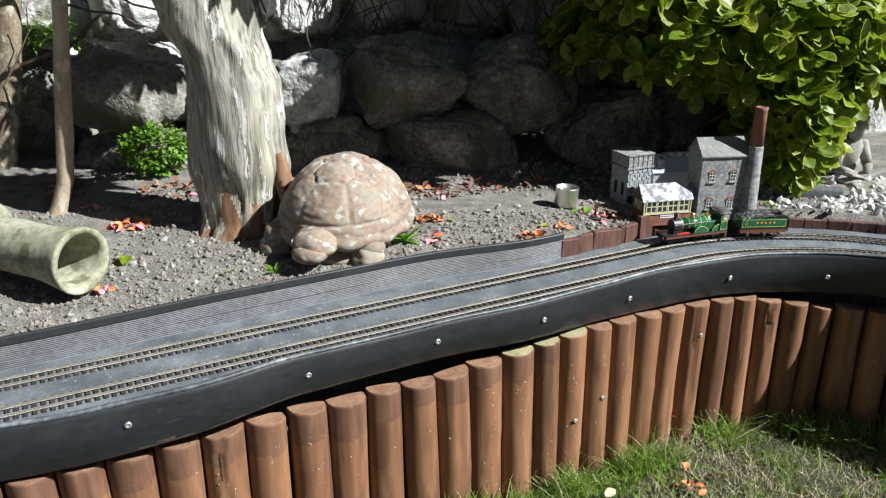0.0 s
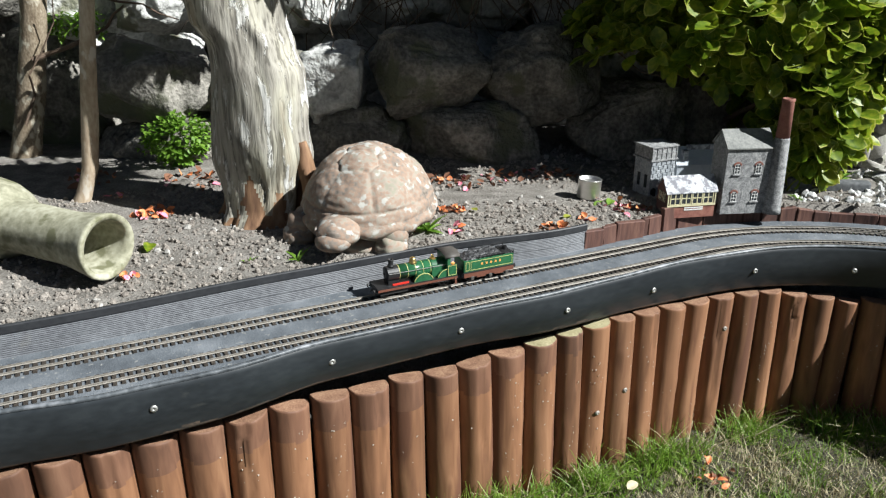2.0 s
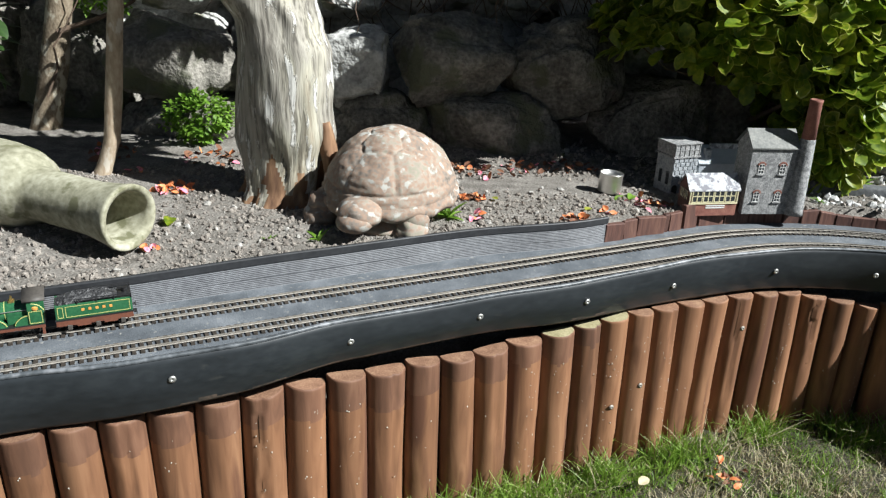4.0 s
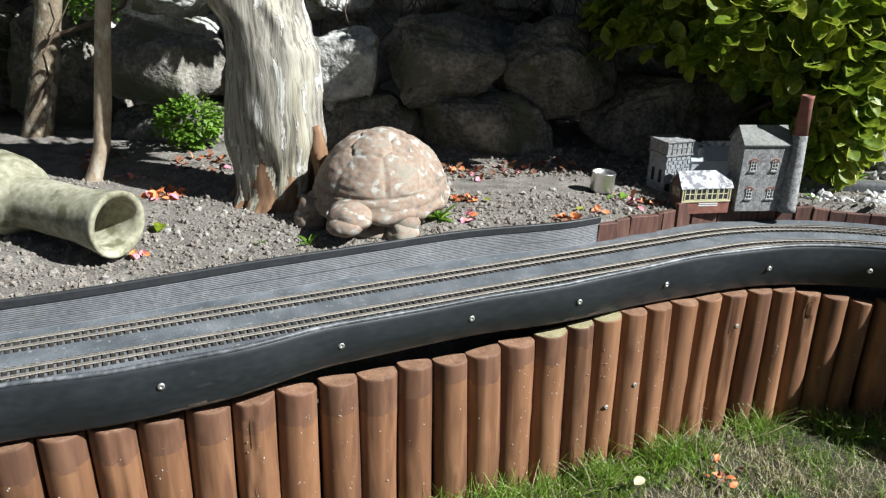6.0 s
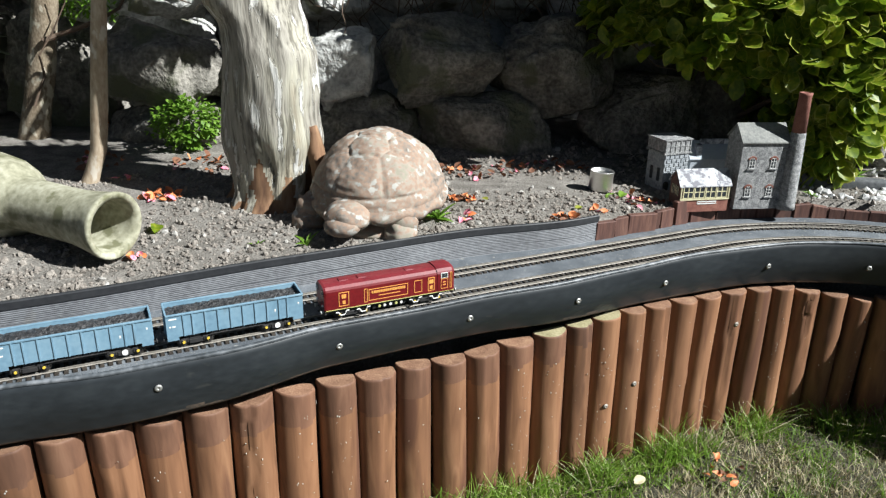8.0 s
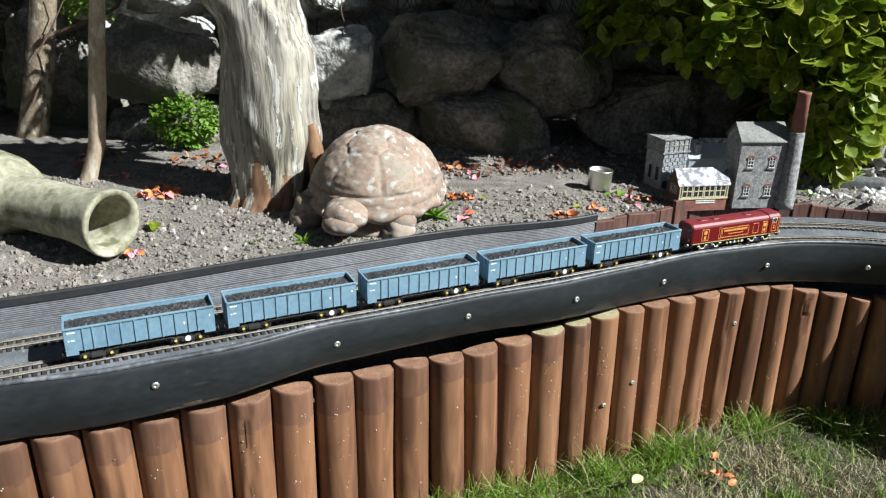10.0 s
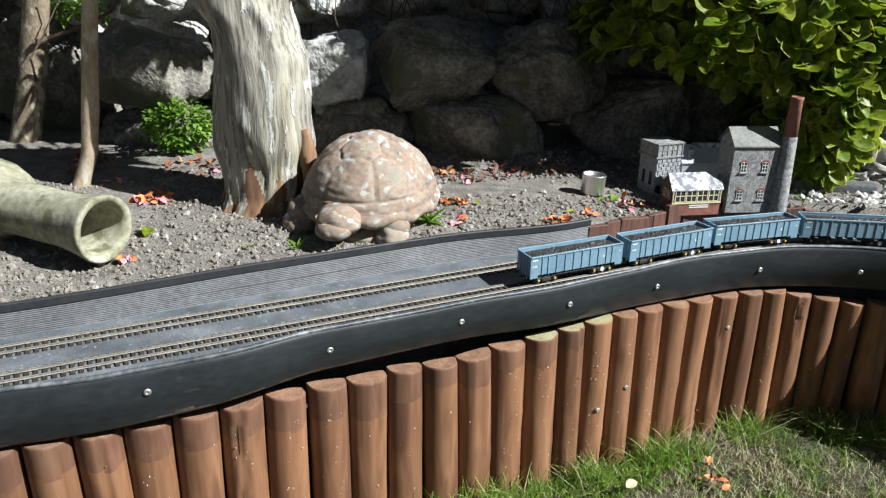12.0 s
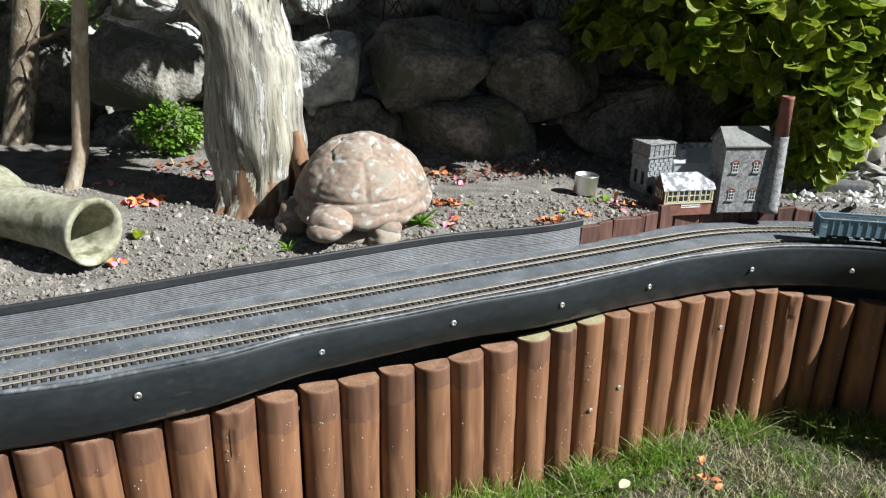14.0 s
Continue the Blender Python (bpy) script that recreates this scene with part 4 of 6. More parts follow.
M["cress"] = surf("cress_green", [(0.08, 0.18, 0.015), (0.16, 0.3, 0.03), (0.24, 0.38, 0.06)], 40, 0.55, bump=0.1)
M["grass"] = surf("grass_blade", [(0.1, 0.19, 0.02), (0.19, 0.32, 0.04), (0.31, 0.43, 0.09)], 6, 0.5, bump=0.0)
M["straw"] = surf("dead_grass", [(0.24, 0.2, 0.11), (0.4, 0.35, 0.22), (0.55, 0.5, 0.34)], 6, 0.8, bump=0.0)
M["petal_orange"] = surf("orange_petal", [(0.5, 0.13, 0.04), (0.65, 0.22, 0.08), (0.7, 0.32, 0.14)], 60, 0.6, bump=0.1)
M["petal_pink"] = surf("pink_petal", [(0.6, 0.1, 0.2), (0.75, 0.25, 0.33), (0.8, 0.45, 0.45)], 60, 0.6, bump=0.1)
M["petal_brown"] = surf("withered_petal", [(0.12, 0.05, 0.03), (0.22, 0.1, 0.05)], 60, 0.8, bump=0.2)
M["tin"] = surf("brushed_tin", [(0.7, 0.69, 0.67), (0.8, 0.79, 0.77)], 30, 0.42, metal=1.0, bump=0.1, stretch=(1, 1, 6))
M["stone_model"] = surf("model_stone", [(0.1, 0.102, 0.105), (0.24, 0.243, 0.245), (0.42, 0.42, 0.41)], 150, 0.85, bump=0.9, depth=0.0015, fine=4)
M["stone_blue"] = surf("model_ashlar", [(0.17, 0.19, 0.21), (0.3, 0.32, 0.34), (0.42, 0.44, 0.46)], 70, 0.85, bump=0.9, depth=0.0012, fine=4)
M["slate"] = surf("model_slate", [(0.12, 0.125, 0.12), (0.19, 0.195, 0.185), (0.27, 0.27, 0.25)], 50, 0.75, bump=0.4, fine=5)
M["flaked_roof"] = surf("flaked_white_roof", [(0.2, 0.21, 0.23), (0.45, 0.46, 0.48), (0.65, 0.66, 0.68)], 70, 0.7, bump=0.5, fine=4, stain=(0.17, 0.17, 0.195), stain_at=0.55, stain_scale=90)
M["grey_shed"] = surf("pale_grey_paint", [(0.36, 0.4, 0.44), (0.46, 0.5, 0.54)], 40, 0.6, bump=0.1)
M["brick_paint"] = surf("brick_red", [(0.16, 0.06, 0.045), (0.24, 0.095, 0.07), (0.3, 0.14, 0.1)], 90, 0.8, bump=0.4)
M["cream"] = surf("cream_paint", [(0.6, 0.55, 0.32), (0.72, 0.67, 0.45)], 60, 0.6, bump=0.1)
M["box_brown"] = surf("dark_maroon_boards", [(0.08, 0.04, 0.035), (0.13, 0.06, 0.05)], 60, 0.7, bump=0.3)
M["statue"] = surf("cast_stone", [(0.2, 0.19, 0.17), (0.3, 0.285, 0.26), (0.4, 0.385, 0.355)], 30, 0.85, bump=0.4, stain=(0.2, 0.2, 0.16), stain_at=0.6, stain_scale=14)
M["slab"] = surf("dark_slab", [(0.05, 0.055, 0.06), (0.09, 0.095, 0.1), (0.14, 0.145, 0.15)], 20, 0.8, bump=0.6, depth=0.003)


def grained_wood():
    """Bleached bare wood: fine wandering grain, olive and brown staining, chalky peeled flakes on its weather side."""
    m = bpy.data.materials.new("silvered_wood")
    m.use_nodes = True
    nt = m.node_tree
    b = nt.nodes["Principled BSDF"]
    tc = nt.nodes.new("ShaderNodeTexCoord")

    def nz(scale, stretch, detail=5.0, rough=0.6, warp=None):
        mp = nt.nodes.new("ShaderNodeMapping")
        mp.inputs["Scale"].default_value = stretch
        nt.links.new(warp if warp else tc.outputs["Object"], mp.inputs[0])
        n = nt.nodes.new("ShaderNodeTexNoise")
        n.inputs["Scale"].default_value, n.inputs["Detail"].default_value, n.inputs["Roughness"].default_value = scale, detail, rough
        nt.links.new(mp.outputs[0], n.inputs[0])
        return n
    w = nz(9, (1, 1, 0.7), 2.0)
    wm = nt.nodes.new("ShaderNodeVectorMath")
    wm.operation = "MULTIPLY_ADD"
    wm.inputs[1].default_value = (0.035, 0.035, 0.0)
    nt.links.new(w.outputs["Color"], wm.inputs[0])
    nt.links.new(tc.outputs["Object"], wm.inputs[2])
    grain = nz(170, (1, 1, 0.07), 3.0, 0.55, wm.outputs[0]).outputs[0]
    broad = nz(14, (1, 1, 0.35), 4.0, 0.6, wm.outputs[0]).outputs[0]
    flake = nz(46, (1, 1, 0.22), 8.0, 0.65, wm.outputs[0]).outputs[0]
    base = ramp(nt, broad, [(0.3, (0.2, 0.185, 0.16)), (0.45, (0.36, 0.34, 0.295)), (0.56, (0.45, 0.43, 0.35)), (0.68, (0.36, 0.31, 0.23))])
    lines = ramp(nt, grain, [(0.36, (0.12, 0.11, 0.095)), (0.47, (0.75, 0.74, 0.72)), (0.6, (1, 1, 1))])
    mul = nt.nodes.new("ShaderNodeMixRGB")
    mul.blend_type = "MULTIPLY"
    mul.inputs[0].default_value = 0.65
    nt.links.new(base, mul.inputs[1])
    nt.links.new(lines, mul.inputs[2])
    mask = ramp(nt, flake, [(0.56, (0, 0, 0)), (0.6, (1, 1, 1))])
    mix = nt.nodes.new("ShaderNodeMixRGB")
    mix.inputs[2].default_value = (0.62, 0.61, 0.57, 1)
    nt.links.new(mask, mix.inputs[0])
    nt.links.new(mul.outputs[0], mix.inputs[1])
    nt.links.new(mix.outputs[0], b.inputs["Base Color"])
    b.inputs["Roughness"].default_value = 0.85
    b.inputs["Specular IOR Level"].default_value = 0.2
    add = nt.nodes.new("ShaderNodeMath")
    nt.links.new(grain, add.inputs[0])
    nt.links.new(mask, add.inputs[1])
    bp = nt.nodes.new("ShaderNodeBump")
    bp.inputs["Strength"].default_value, bp.inputs["Distance"].default_value = 0.7, 0.003
    nt.links.new(add.outputs[0], bp.inputs["Height"])
    nt.links.new(bp.outputs[0], b.inputs["Normal"])
    return m


def thin(m, share=0.3):
    """Lets a share of the light through a leaf."""
    nt = m.node_tree
    b, out = nt.nodes["Principled BSDF"], nt.nodes["Material Output"]
    tr = nt.nodes.new("ShaderNodeBsdfTranslucent")
    nt.links.new(b.inputs["Base Color"].links[0].from_socket, tr.inputs[0])
    mx = nt.nodes.new("ShaderNodeMixShader")
    mx.inputs[0].default_value = share
    nt.links.new(b.outputs[0], mx.inputs[1])
    nt.links.new(tr.outputs[0], mx.inputs[2])
    nt.links.new(mx.outputs[0], out.inputs[0])


M["silver_wood"] = grained_wood()
for leafy in ("leaf", "leaf_edge", "cress", "grass"):
    thin(M[leafy], 0.4)


class Scatter:
    """Gathers many small pieces into one mesh."""

    def __init__(self):
        self.v, self.f, self.m = [], [], []

    def add(self, verts, faces, mats, m):
        n = len(self.v)
        self.v += [tuple(m @ Vector(p)) for p in verts]
        self.f += [tuple(i + n for i in f) for f in faces]
        self.m += mats

    def done(self, name, materials, parent=None, label="", smooth=False):
        me = bpy.data.meshes.new(name)
        me.from_pydata(self.v, [], self.f)
        for mm in materials:
            me.materials.append(mm)
        me.polygons.foreach_set("material_index", self.m)
        me.polygons.foreach_set("use_smooth", [smooth] * len(self.f))
        me.update()
        ob = new(name, me)
        ob.parent = parent
        return tagged(ob, label)


def leaf_shape(length, width, cup=0.25, bendy=0.25, margin=0.74, broad=0.8):
    """An obovate leaf from the origin along +x: verts, faces and material numbers (1: the pale margin)."""
    n = 5
    out, inn = [], []
    for k in range(n * 2):
        side = 1 if k < n else -1
        u = (k + 0.5) / n if k < n else (2 * n - k - 0.5) / n
        w = width / 2 * math.sin(math.pi * min(1, u ** broad * 0.96 + 0.02)) ** 0.75
        out.append((u * length, side * w))
    tip, root = (length * 1.02, 0.0), (0.0, 0.0)
    ring_pts = [root] + out[:n] + [tip] + out[n:]

    def z(x, y):
        return cup * abs(y) - bendy * x * x / length
    v = [(x, y, z(x, y)) for x, y in ring_pts]
    c = length * 0.5
    v += [(c + (x - c) * margin, y * margin, z(c + (x - c) * margin, y * margin)) for x, y in ring_pts]
    N = len(ring_pts)
    f = [(i, (i + 1) % N, N + (i + 1) % N, N + i) for i in range(N)]
    mats = [1] * N
    half = n + 1
    f += [tuple(N + i for i in range(0, half + 1)), tuple(N + i for i in ([half] + list(range(half + 1, N)) + [0]))]
    return v, f, mats + [0, 0]


def facing(p, way, spin=0.0):
    """A pose at p whose x points along way."""
    return Matrix.Translation(p) @ Vector(way).to_track_quat("X", "Z").to_matrix().to_4x4() @ pose(0, 0, 0, math.degrees(spin), 0, 0)


# ---- garden: large things ----
def boulder(name, c, size, seed, mat, sub=5, rough=0.45):
    bm = bmesh.new()
    bmesh.ops.create_icosphere(bm, subdivisions=sub, radius=1.0)
    o = Vector((seed * 3.7, seed * 1.3, -seed))
    rnd = random.Random(int(seed * 10))
    cuts = [(Vector((rnd.gauss(0, 1), rnd.gauss(0, 1), rnd.gauss(0, 0.8))).normalized(), rnd.uniform(0.74, 0.98)) for _ in range(18)]
    for v in bm.verts:
        p = v.co.copy()
        q = Vector([math.copysign(abs(a) ** 0.58, a) for a in p])
        for n, h in cuts:
            over = q.dot(n) - h
            if over > 0:
                q -= n * over * 0.9
        k = 1 + rough * 0.35 * noise.noise(p * 1.4 + o) + rough * 0.2 * noise.noise(p * 3.6 + o) + rough * 0.12 * noise.noise(p * 9 + o)
        v.co = Vector((q.x * size[0], q.y * size[1], q.z * size[2])) * k * 1.08
    ob = obj(name, bm, mat, True)
    ob.location = c
    return ob


def make_rock_wall():
    wall = tagged(new("rock_wall"), "dry-stacked weathered grey limestone boulders behind the bed", "rock wall", kind="structure")
    wall.location = (0, 1.55, 0)
    named = [((-0.185, 1.53, 0.195), (0.075, 0.07, 0.07), "rock_pale"), ((-0.53, 1.53, 0.185), (0.125, 0.09, 0.088), "rock"), ((-0.50, 1.56, 0.06), (0.15, 0.09, 0.08), "rock"),
             ((0.0, 1.55, 0.215), (0.115, 0.09, 0.085), "rock"), ((-0.145, 1.54, 0.07), (0.11, 0.08, 0.07), "rock"), ((0.1, 1.56, 0.075), (0.13, 0.09, 0.07), "rock"),
             ((0.23, 1.58, 0.2), (0.12, 0.09, 0.09), "rock"), ((-0.335, 1.55, 0.19), (0.085, 0.08, 0.08), "rock"), ((-0.30, 1.55, 0.06), (0.08, 0.08, 0.07), "rock"),
             ((-0.80, 1.68, 0.14), (0.12, 0.09, 0.12), "rock"), ((-1.02, 1.7, 0.2), (0.11, 0.09, 0.14), "rock"), ((-1.25, 1.7, 0.15), (0.13, 0.09, 0.14), "rock"),
             ((-0.72, 1.66, 0.33), (0.1, 0.08, 0.07), "rock_pale"), ((-0.55, 1.68, 0.345), (0.1, 0.08, 0.075), "rock_pale"), ((-0.38, 1.68, 0.34), (0.085, 0.07, 0.075), "rock_pale"),
             ((-0.22, 1.74, 0.36), (0.1, 0.08, 0.09), "rock_pale"), ((-0.04, 1.76, 0.37), (0.1, 0.08, 0.08), "rock_pale"), ((0.14, 1.76, 0.38), (0.1, 0.08, 0.08), "rock_pale"),
             ((0.33, 1.78, 0.36), (0.12, 0.08, 0.1), "rock_pale"), ((-0.9, 1.7, 0.4), (0.1, 0.08, 0.09), "rock"), ((0.42, 1.62, 0.08), (0.12, 0.09, 0.1), "rock"), ((0.62, 1.66, 0.1), (0.12, 0.09, 0.12), "rock")]
    for k, (c, s, m) in enumerate(named):
        ob = boulder("stone", Vector(c) - Vector(wall.location), s, k + 1.0, M[m])
        ob.parent = wall
        if c[2] > 0.3:
            ob.rotation_euler = (radians(-8), radians(6), radians(38 + 14 * math.sin(k * 2.1)))
    bm = bmesh.new()
    box(bm, -3.2, 3.2, 1.86, 2.05, -0.3, 0.62)
    for x in steps(-3.0, 3.0, 0.24):
        for z in (0.06, 0.2, 0.34, 0.48, 0.6):
            ball(bm, (x + random.uniform(-0.04, 0.04), 1.84 + random.uniform(-0.02, 0.02), z), 0.13, 3, (1.0, 0.5, 0.62), 0.4, x * 3 + z * 7)
    bm.transform(Matrix.Translation((0, -1.55, 0)))
    part("wall_core", bm, M["rock_pale"], wall, "pale rubble at the back of the wall", True)


def make_stump():
    t = tagged(new("tree_stump"), "bleached silver-grey dead tree trunk with peeling orange-brown wood", "tree trunk")
    t.location = (-0.256, 1.185, 0.02)
    keys_x = [(0.0, -0.002), (0.07, 0.008), (0.115, 0.01), (0.175, 0.005), (0.24, 0.0), (0.28, -0.008), (0.32, -0.024), (0.5, -0.07), (0.8, -0.11)]
    keys_r = [(0.0, 0.071), (0.03, 0.067), (0.07, 0.068), (0.115, 0.075), (0.175, 0.072), (0.24, 0.069), (0.28, 0.064), (0.32, 0.068), (0.5, 0.062), (0.8, 0.055)]
    bm = bmesh.new()
    n, rows = 110, []
    for z in steps(-0.02, 0.8, 0.007):
        row = []
        for i in range(n):
            a = 2 * math.pi * i / n
            tw = a + z * 1.2 + 0.5 * noise.noise((z * 5, math.cos(a), math.sin(a)))
            c = Vector((math.cos(tw), math.sin(tw), 0))
            ridge = abs(noise.noise((c.x * 2.2, c.y * 2.2, z * 3.0)))
            low = max(0.0, 1 - z / 0.14)
            k = 1 + 0.2 * noise.noise((c.x * 1.2, c.y * 1.2, z * 6.0)) + 0.07 * noise.noise((c.x * 3, c.y * 3, z * 13)) - 0.16 * low * max(0, 0.12 - ridge) / 0.12 + 0.022 * noise.noise((c.x * 14, c.y * 14, z * 16))
            r = spline(keys_r, max(0, z)) * k * (1 + 0.16 * max(0, 0.03 - z) / 0.03)
            row.append(bm.verts.new((spline(keys_x, max(0, z)) + r * math.cos(a), r * 0.85 * math.sin(a), z)))
        rows.append(row)
    for a, b in zip(rows, rows[1:]):
        for i in range(n):
            f = bm.faces.new((a[i], a[(i + 1) % n], b[(i + 1) % n], b[i]))
            f.smooth = True
            p = f.calc_center_median()
            low = p.z < 0.055 + 0.05 * noise.noise((p.x * 40, p.y * 40, 0)) and noise.noise((p.x * 45, p.y * 45, p.z * 5)) > -0.12
            f.material_index = 1 if low else 0
    bm.faces.new(rows[-1])
    part("trunk", bm, [M["silver_wood"], M["orange_wood"]], t, "twisted silver-grey trunk, orange-brown at its foot")
    bm = bmesh.new()
    g, prev = 14, None
    for z in steps(0.0, 0.14, 0.01):
        row = []
        w = 0.0135 * (1 - 0.5 * (z / 0.16) ** 3)
        for i in range(g):
            a = 2 * math.pi * i / g
            k = 1 + 0.3 * noise.noise((math.cos(a) * 2, math.sin(a) * 2, z * 25))
            row.append(bm.verts.new((0.082 - 0.13 * z + 0.004 * noise.noise((z * 20, 1, 2)) + w * k * math.cos(a), -0.018 + 0.02 * k * math.sin(a), z)))
        if prev:
            for i in range(g):
                bm.faces.new((prev[i], prev[(i + 1) % g], row[(i + 1) % g], row[i])).smooth = True
        prev = row
    bm.faces.new(prev)
    part("bark_strip", bm, M["orange_wood"], t, "loose strip of orange-brown bark")


def make_tree(name, pts, mat, label, limbs, crown=None):
    """A slim stem through the points (x, y, z, radius)."""
    t = tagged(new(name), label, "tree")
    base = Vector(pts[0][:3])
    t.location = base
    bm = bmesh.new()
    n, prev = 18, None
    dense = []
    for a, b in zip(pts, pts[1:]):
        for k in range(10):
            u = k / 10
            dense.append([p + (q - p) * u for p, q in zip(a, b)])
    dense.append(list(pts[-1]))
    for x, y, z, r in dense:
        row = []
        for i in range(n):
            an = 2 * math.pi * i / n
            k = 1 + 0.08 * noise.noise((math.cos(an) * 2, math.sin(an) * 2, z * 14)) + 0.05 * noise.noise((math.cos(an) * 5, math.sin(an) * 5, z * 50))
            row.append(bm.verts.new((x + r * k * math.cos(an) - base.x, y + r * k * math.sin(an) - base.y, z - base.z)))
        if prev:
            for i in range(n):
                bm.faces.new((prev[i], prev[(i + 1) % n], row[(i + 1) % n], row[i])).smooth = True
        prev = row
    bm.faces.new(prev)
    part("trunk", bm, mat, t)
    for a, b, r in limbs:
        bm = bmesh.new()
        p = Vector(a) - base
        q = Vector(b) - base
        last = p
        for k in range(1, 7):
            u = k / 6
            nx = p.lerp(q, u) + Vector((noise.noise((u * 3, r * 900, 1)), noise.noise((u * 3, r * 900, 5)), noise.noise((u * 3, r * 900, 9)))) * 0.03
            tube(bm, last, nx, r * (1 - 0.1 * k), r * (1 - 0.1 * k - 0.1), 7)
            last = nx
        part("limb", bm, M["twig"], t)
    # leaf clusters added out of view to shade the rocks and soil
    if crown:
        rnd = random.Random(41)
        s = Scatter()
        for k in range(300 * len(crown)):
            mid, size = crown[k % len(crown)]
            w = Vector((rnd.gauss(0, 1), rnd.gauss(0, 1), rnd.gauss(0, 1))).normalized()
            q = Vector(mid) + Vector((w.x * size[0], w.y * size[1], w.z * size[2])) * rnd.uniform(0.3, 1.05) * (1 + 0.2 * noise.noise(w * 2.5)) - base
            v, f, m = leaf_shape(rnd.uniform(0.045, 0.07), rnd.uniform(0.02, 0.028), 0.25, 0.2)
            s.add(v, f, [0] * len(m), facing(q, w + Vector((rnd.gauss(0, 0.6), rnd.gauss(0, 0.6), rnd.gauss(-0.2, 0.5)))))
        s.done("crown", [M["leaf_dark"]], t, "unseen dark leaf clusters added to shade the rocks", True)["kind"] = "stuff"
    return t


SCUTES = [(u, 0.0) for u in (-0.088, -0.045, 0.0, 0.045, 0.088)] + [(u, w) for w in (-0.055, 0.055) for u in (-0.066, -0.022, 0.022, 0.066)]


def make_tortoise():
    """A garden ornament, one mesh."""
    bm = bmesh.new()
    n, rings_n = 150, 70
    cx, cy, cz = 0.0, 0.0, 0.058
    rings = []
    for j in range(rings_n + 1):
        e = j / rings_n * math.pi / 2
        row = []
        for i in range(n):
            a = 2 * math.pi * i / n
            # scutes: grooves between plates of the shell
            k = math.cos(e) ** 1.06
            x, y, z = 0.119 * k * math.cos(a), 0.102 * k * math.sin(a), 0.103 * math.sin(e) ** 1.25
            near = sorted((x - u) ** 2 + (y - w) ** 2 for u, w in SCUTES)
            d1, d2 = math.sqrt(near[0]), math.sqrt(near[1])
            seam = max(0, 1 - (d2 - d1 + 0.003 * noise.noise((x * 70, y * 70, 5))) / 0.0045)
            band = abs(e - 0.27) / 0.05
            g = 1 - 0.036 * seam * (e > 0.27) - 0.02 * max(0, 1 - band) + 0.028 * max(0, 1 - d1 / 0.03) * (e > 0.3)
            bump = 1 + 0.03 * noise.noise((x * 30, y * 30, z * 30)) + 0.012 * noise.noise((x * 120, y * 120, z * 120))
            row.append(bm.verts.new((cx + x * g * bump, cy + y * g * bump, cz + z * g * bump)))
        rings.append(row)
    rim = []
    for (s, dz) in ((1.045, -0.005), (1.055, -0.013), (1.02, -0.021), (0.9, -0.022), (0.7, -0.028)):
        rim.append([bm.verts.new((v.co.x * s, v.co.y * s, cz + dz + 0.003 * math.sin(12 * 2 * math.pi * i / n))) for i, v in enumerate(rings[0])])
    rim.reverse()
    allr = rim + rings
    for a, b in zip(allr, allr[1:]):
        for i in range(n):
            bm.faces.new((a[i], a[(i + 1) % n], b[(i + 1) % n], b[i]))
    bm.faces.new(list(reversed(allr[0])))
    # head with its neck, legs, plastron; the beast faces +x
    ball(bm, (0.116, -0.012, 0.050), 0.031, 4, (1.25, 1.12, 0.84), 0.07, 2.0, 2)
    ball(bm, (0.137, -0.014, 0.041), 0.0235, 4, (1.1, 1.15, 0.78), 0.05, 5.0)
    tube(bm, (0.06, -0.006, 0.036), (0.112, -0.011, 0.046), 0.033, 0.025, 28)
    for y in (-1, 1):
        ball(bm, (0.134, -0.014 + y * 0.0255, 0.054), 0.0072, 3, (1, 0.55, 1), 0.1)
        ball(bm, (0.1365, -0.014 + y * 0.028, 0.054), 0.0035, 2, (1, 0.6, 1))
    for x, y, seed in ((0.086, 0.058, 7.0), (0.074, -0.090, 9.0)):
        ball(bm, (x - 0.022, y * 0.88, 0.036), 0.030, 4, (1.0, 0.9, 1.0), 0.18, seed, 2)
        tube(bm, (x - 0.018, y * 0.92, 0.046), (x, y, 0.014), 0.029, 0.024, 26)
        ball(bm, (x, y, 0.018), 0.026, 4, (1.1, 1, 0.8), 0.2, seed + 1)
        for k in range(4):
            ball(bm, (x + 0.021 - 0.003 * abs(k - 1.5), y + 0.0095 * (k - 1.5), 0.008), 0.0055, 2, (1.4, 0.85, 0.9))
    ball(bm, (0.058, 0, 0.012), 0.052, 4, (1.1, 1.1, 0.4), 0.12, 3.0)
    ball(bm, (0.055, 0.032, 0.028), 0.023, 3, (1.4, 0.8, 1.0), 0.2, 13.0)
    ball(bm, (-0.07, 0.06, 0.014), 0.03, 3, (1.1, 0.9, 0.9), 0.15, 4.0)
    ball(bm, (-0.07, -0.06, 0.014), 0.03, 3, (1.1, 0.9, 0.9), 0.15, 6.0)
    ball(bm, (0, 0, 0.03), 0.082, 3, (1.1, 1.0, 0.42), 0.05)
    ob = obj("tortoise_statue", bm, M["terracotta"], True)
    ob.matrix_basis = pose(-0.084, 1.117, 0.030, 0, 3, -103) @ Matrix.Diagonal((0.92, 0.97, 0.85, 1))
    tagged(ob, "weathered terracotta tortoise ornament blotched with pale lichen on the soil", "garden ornament")


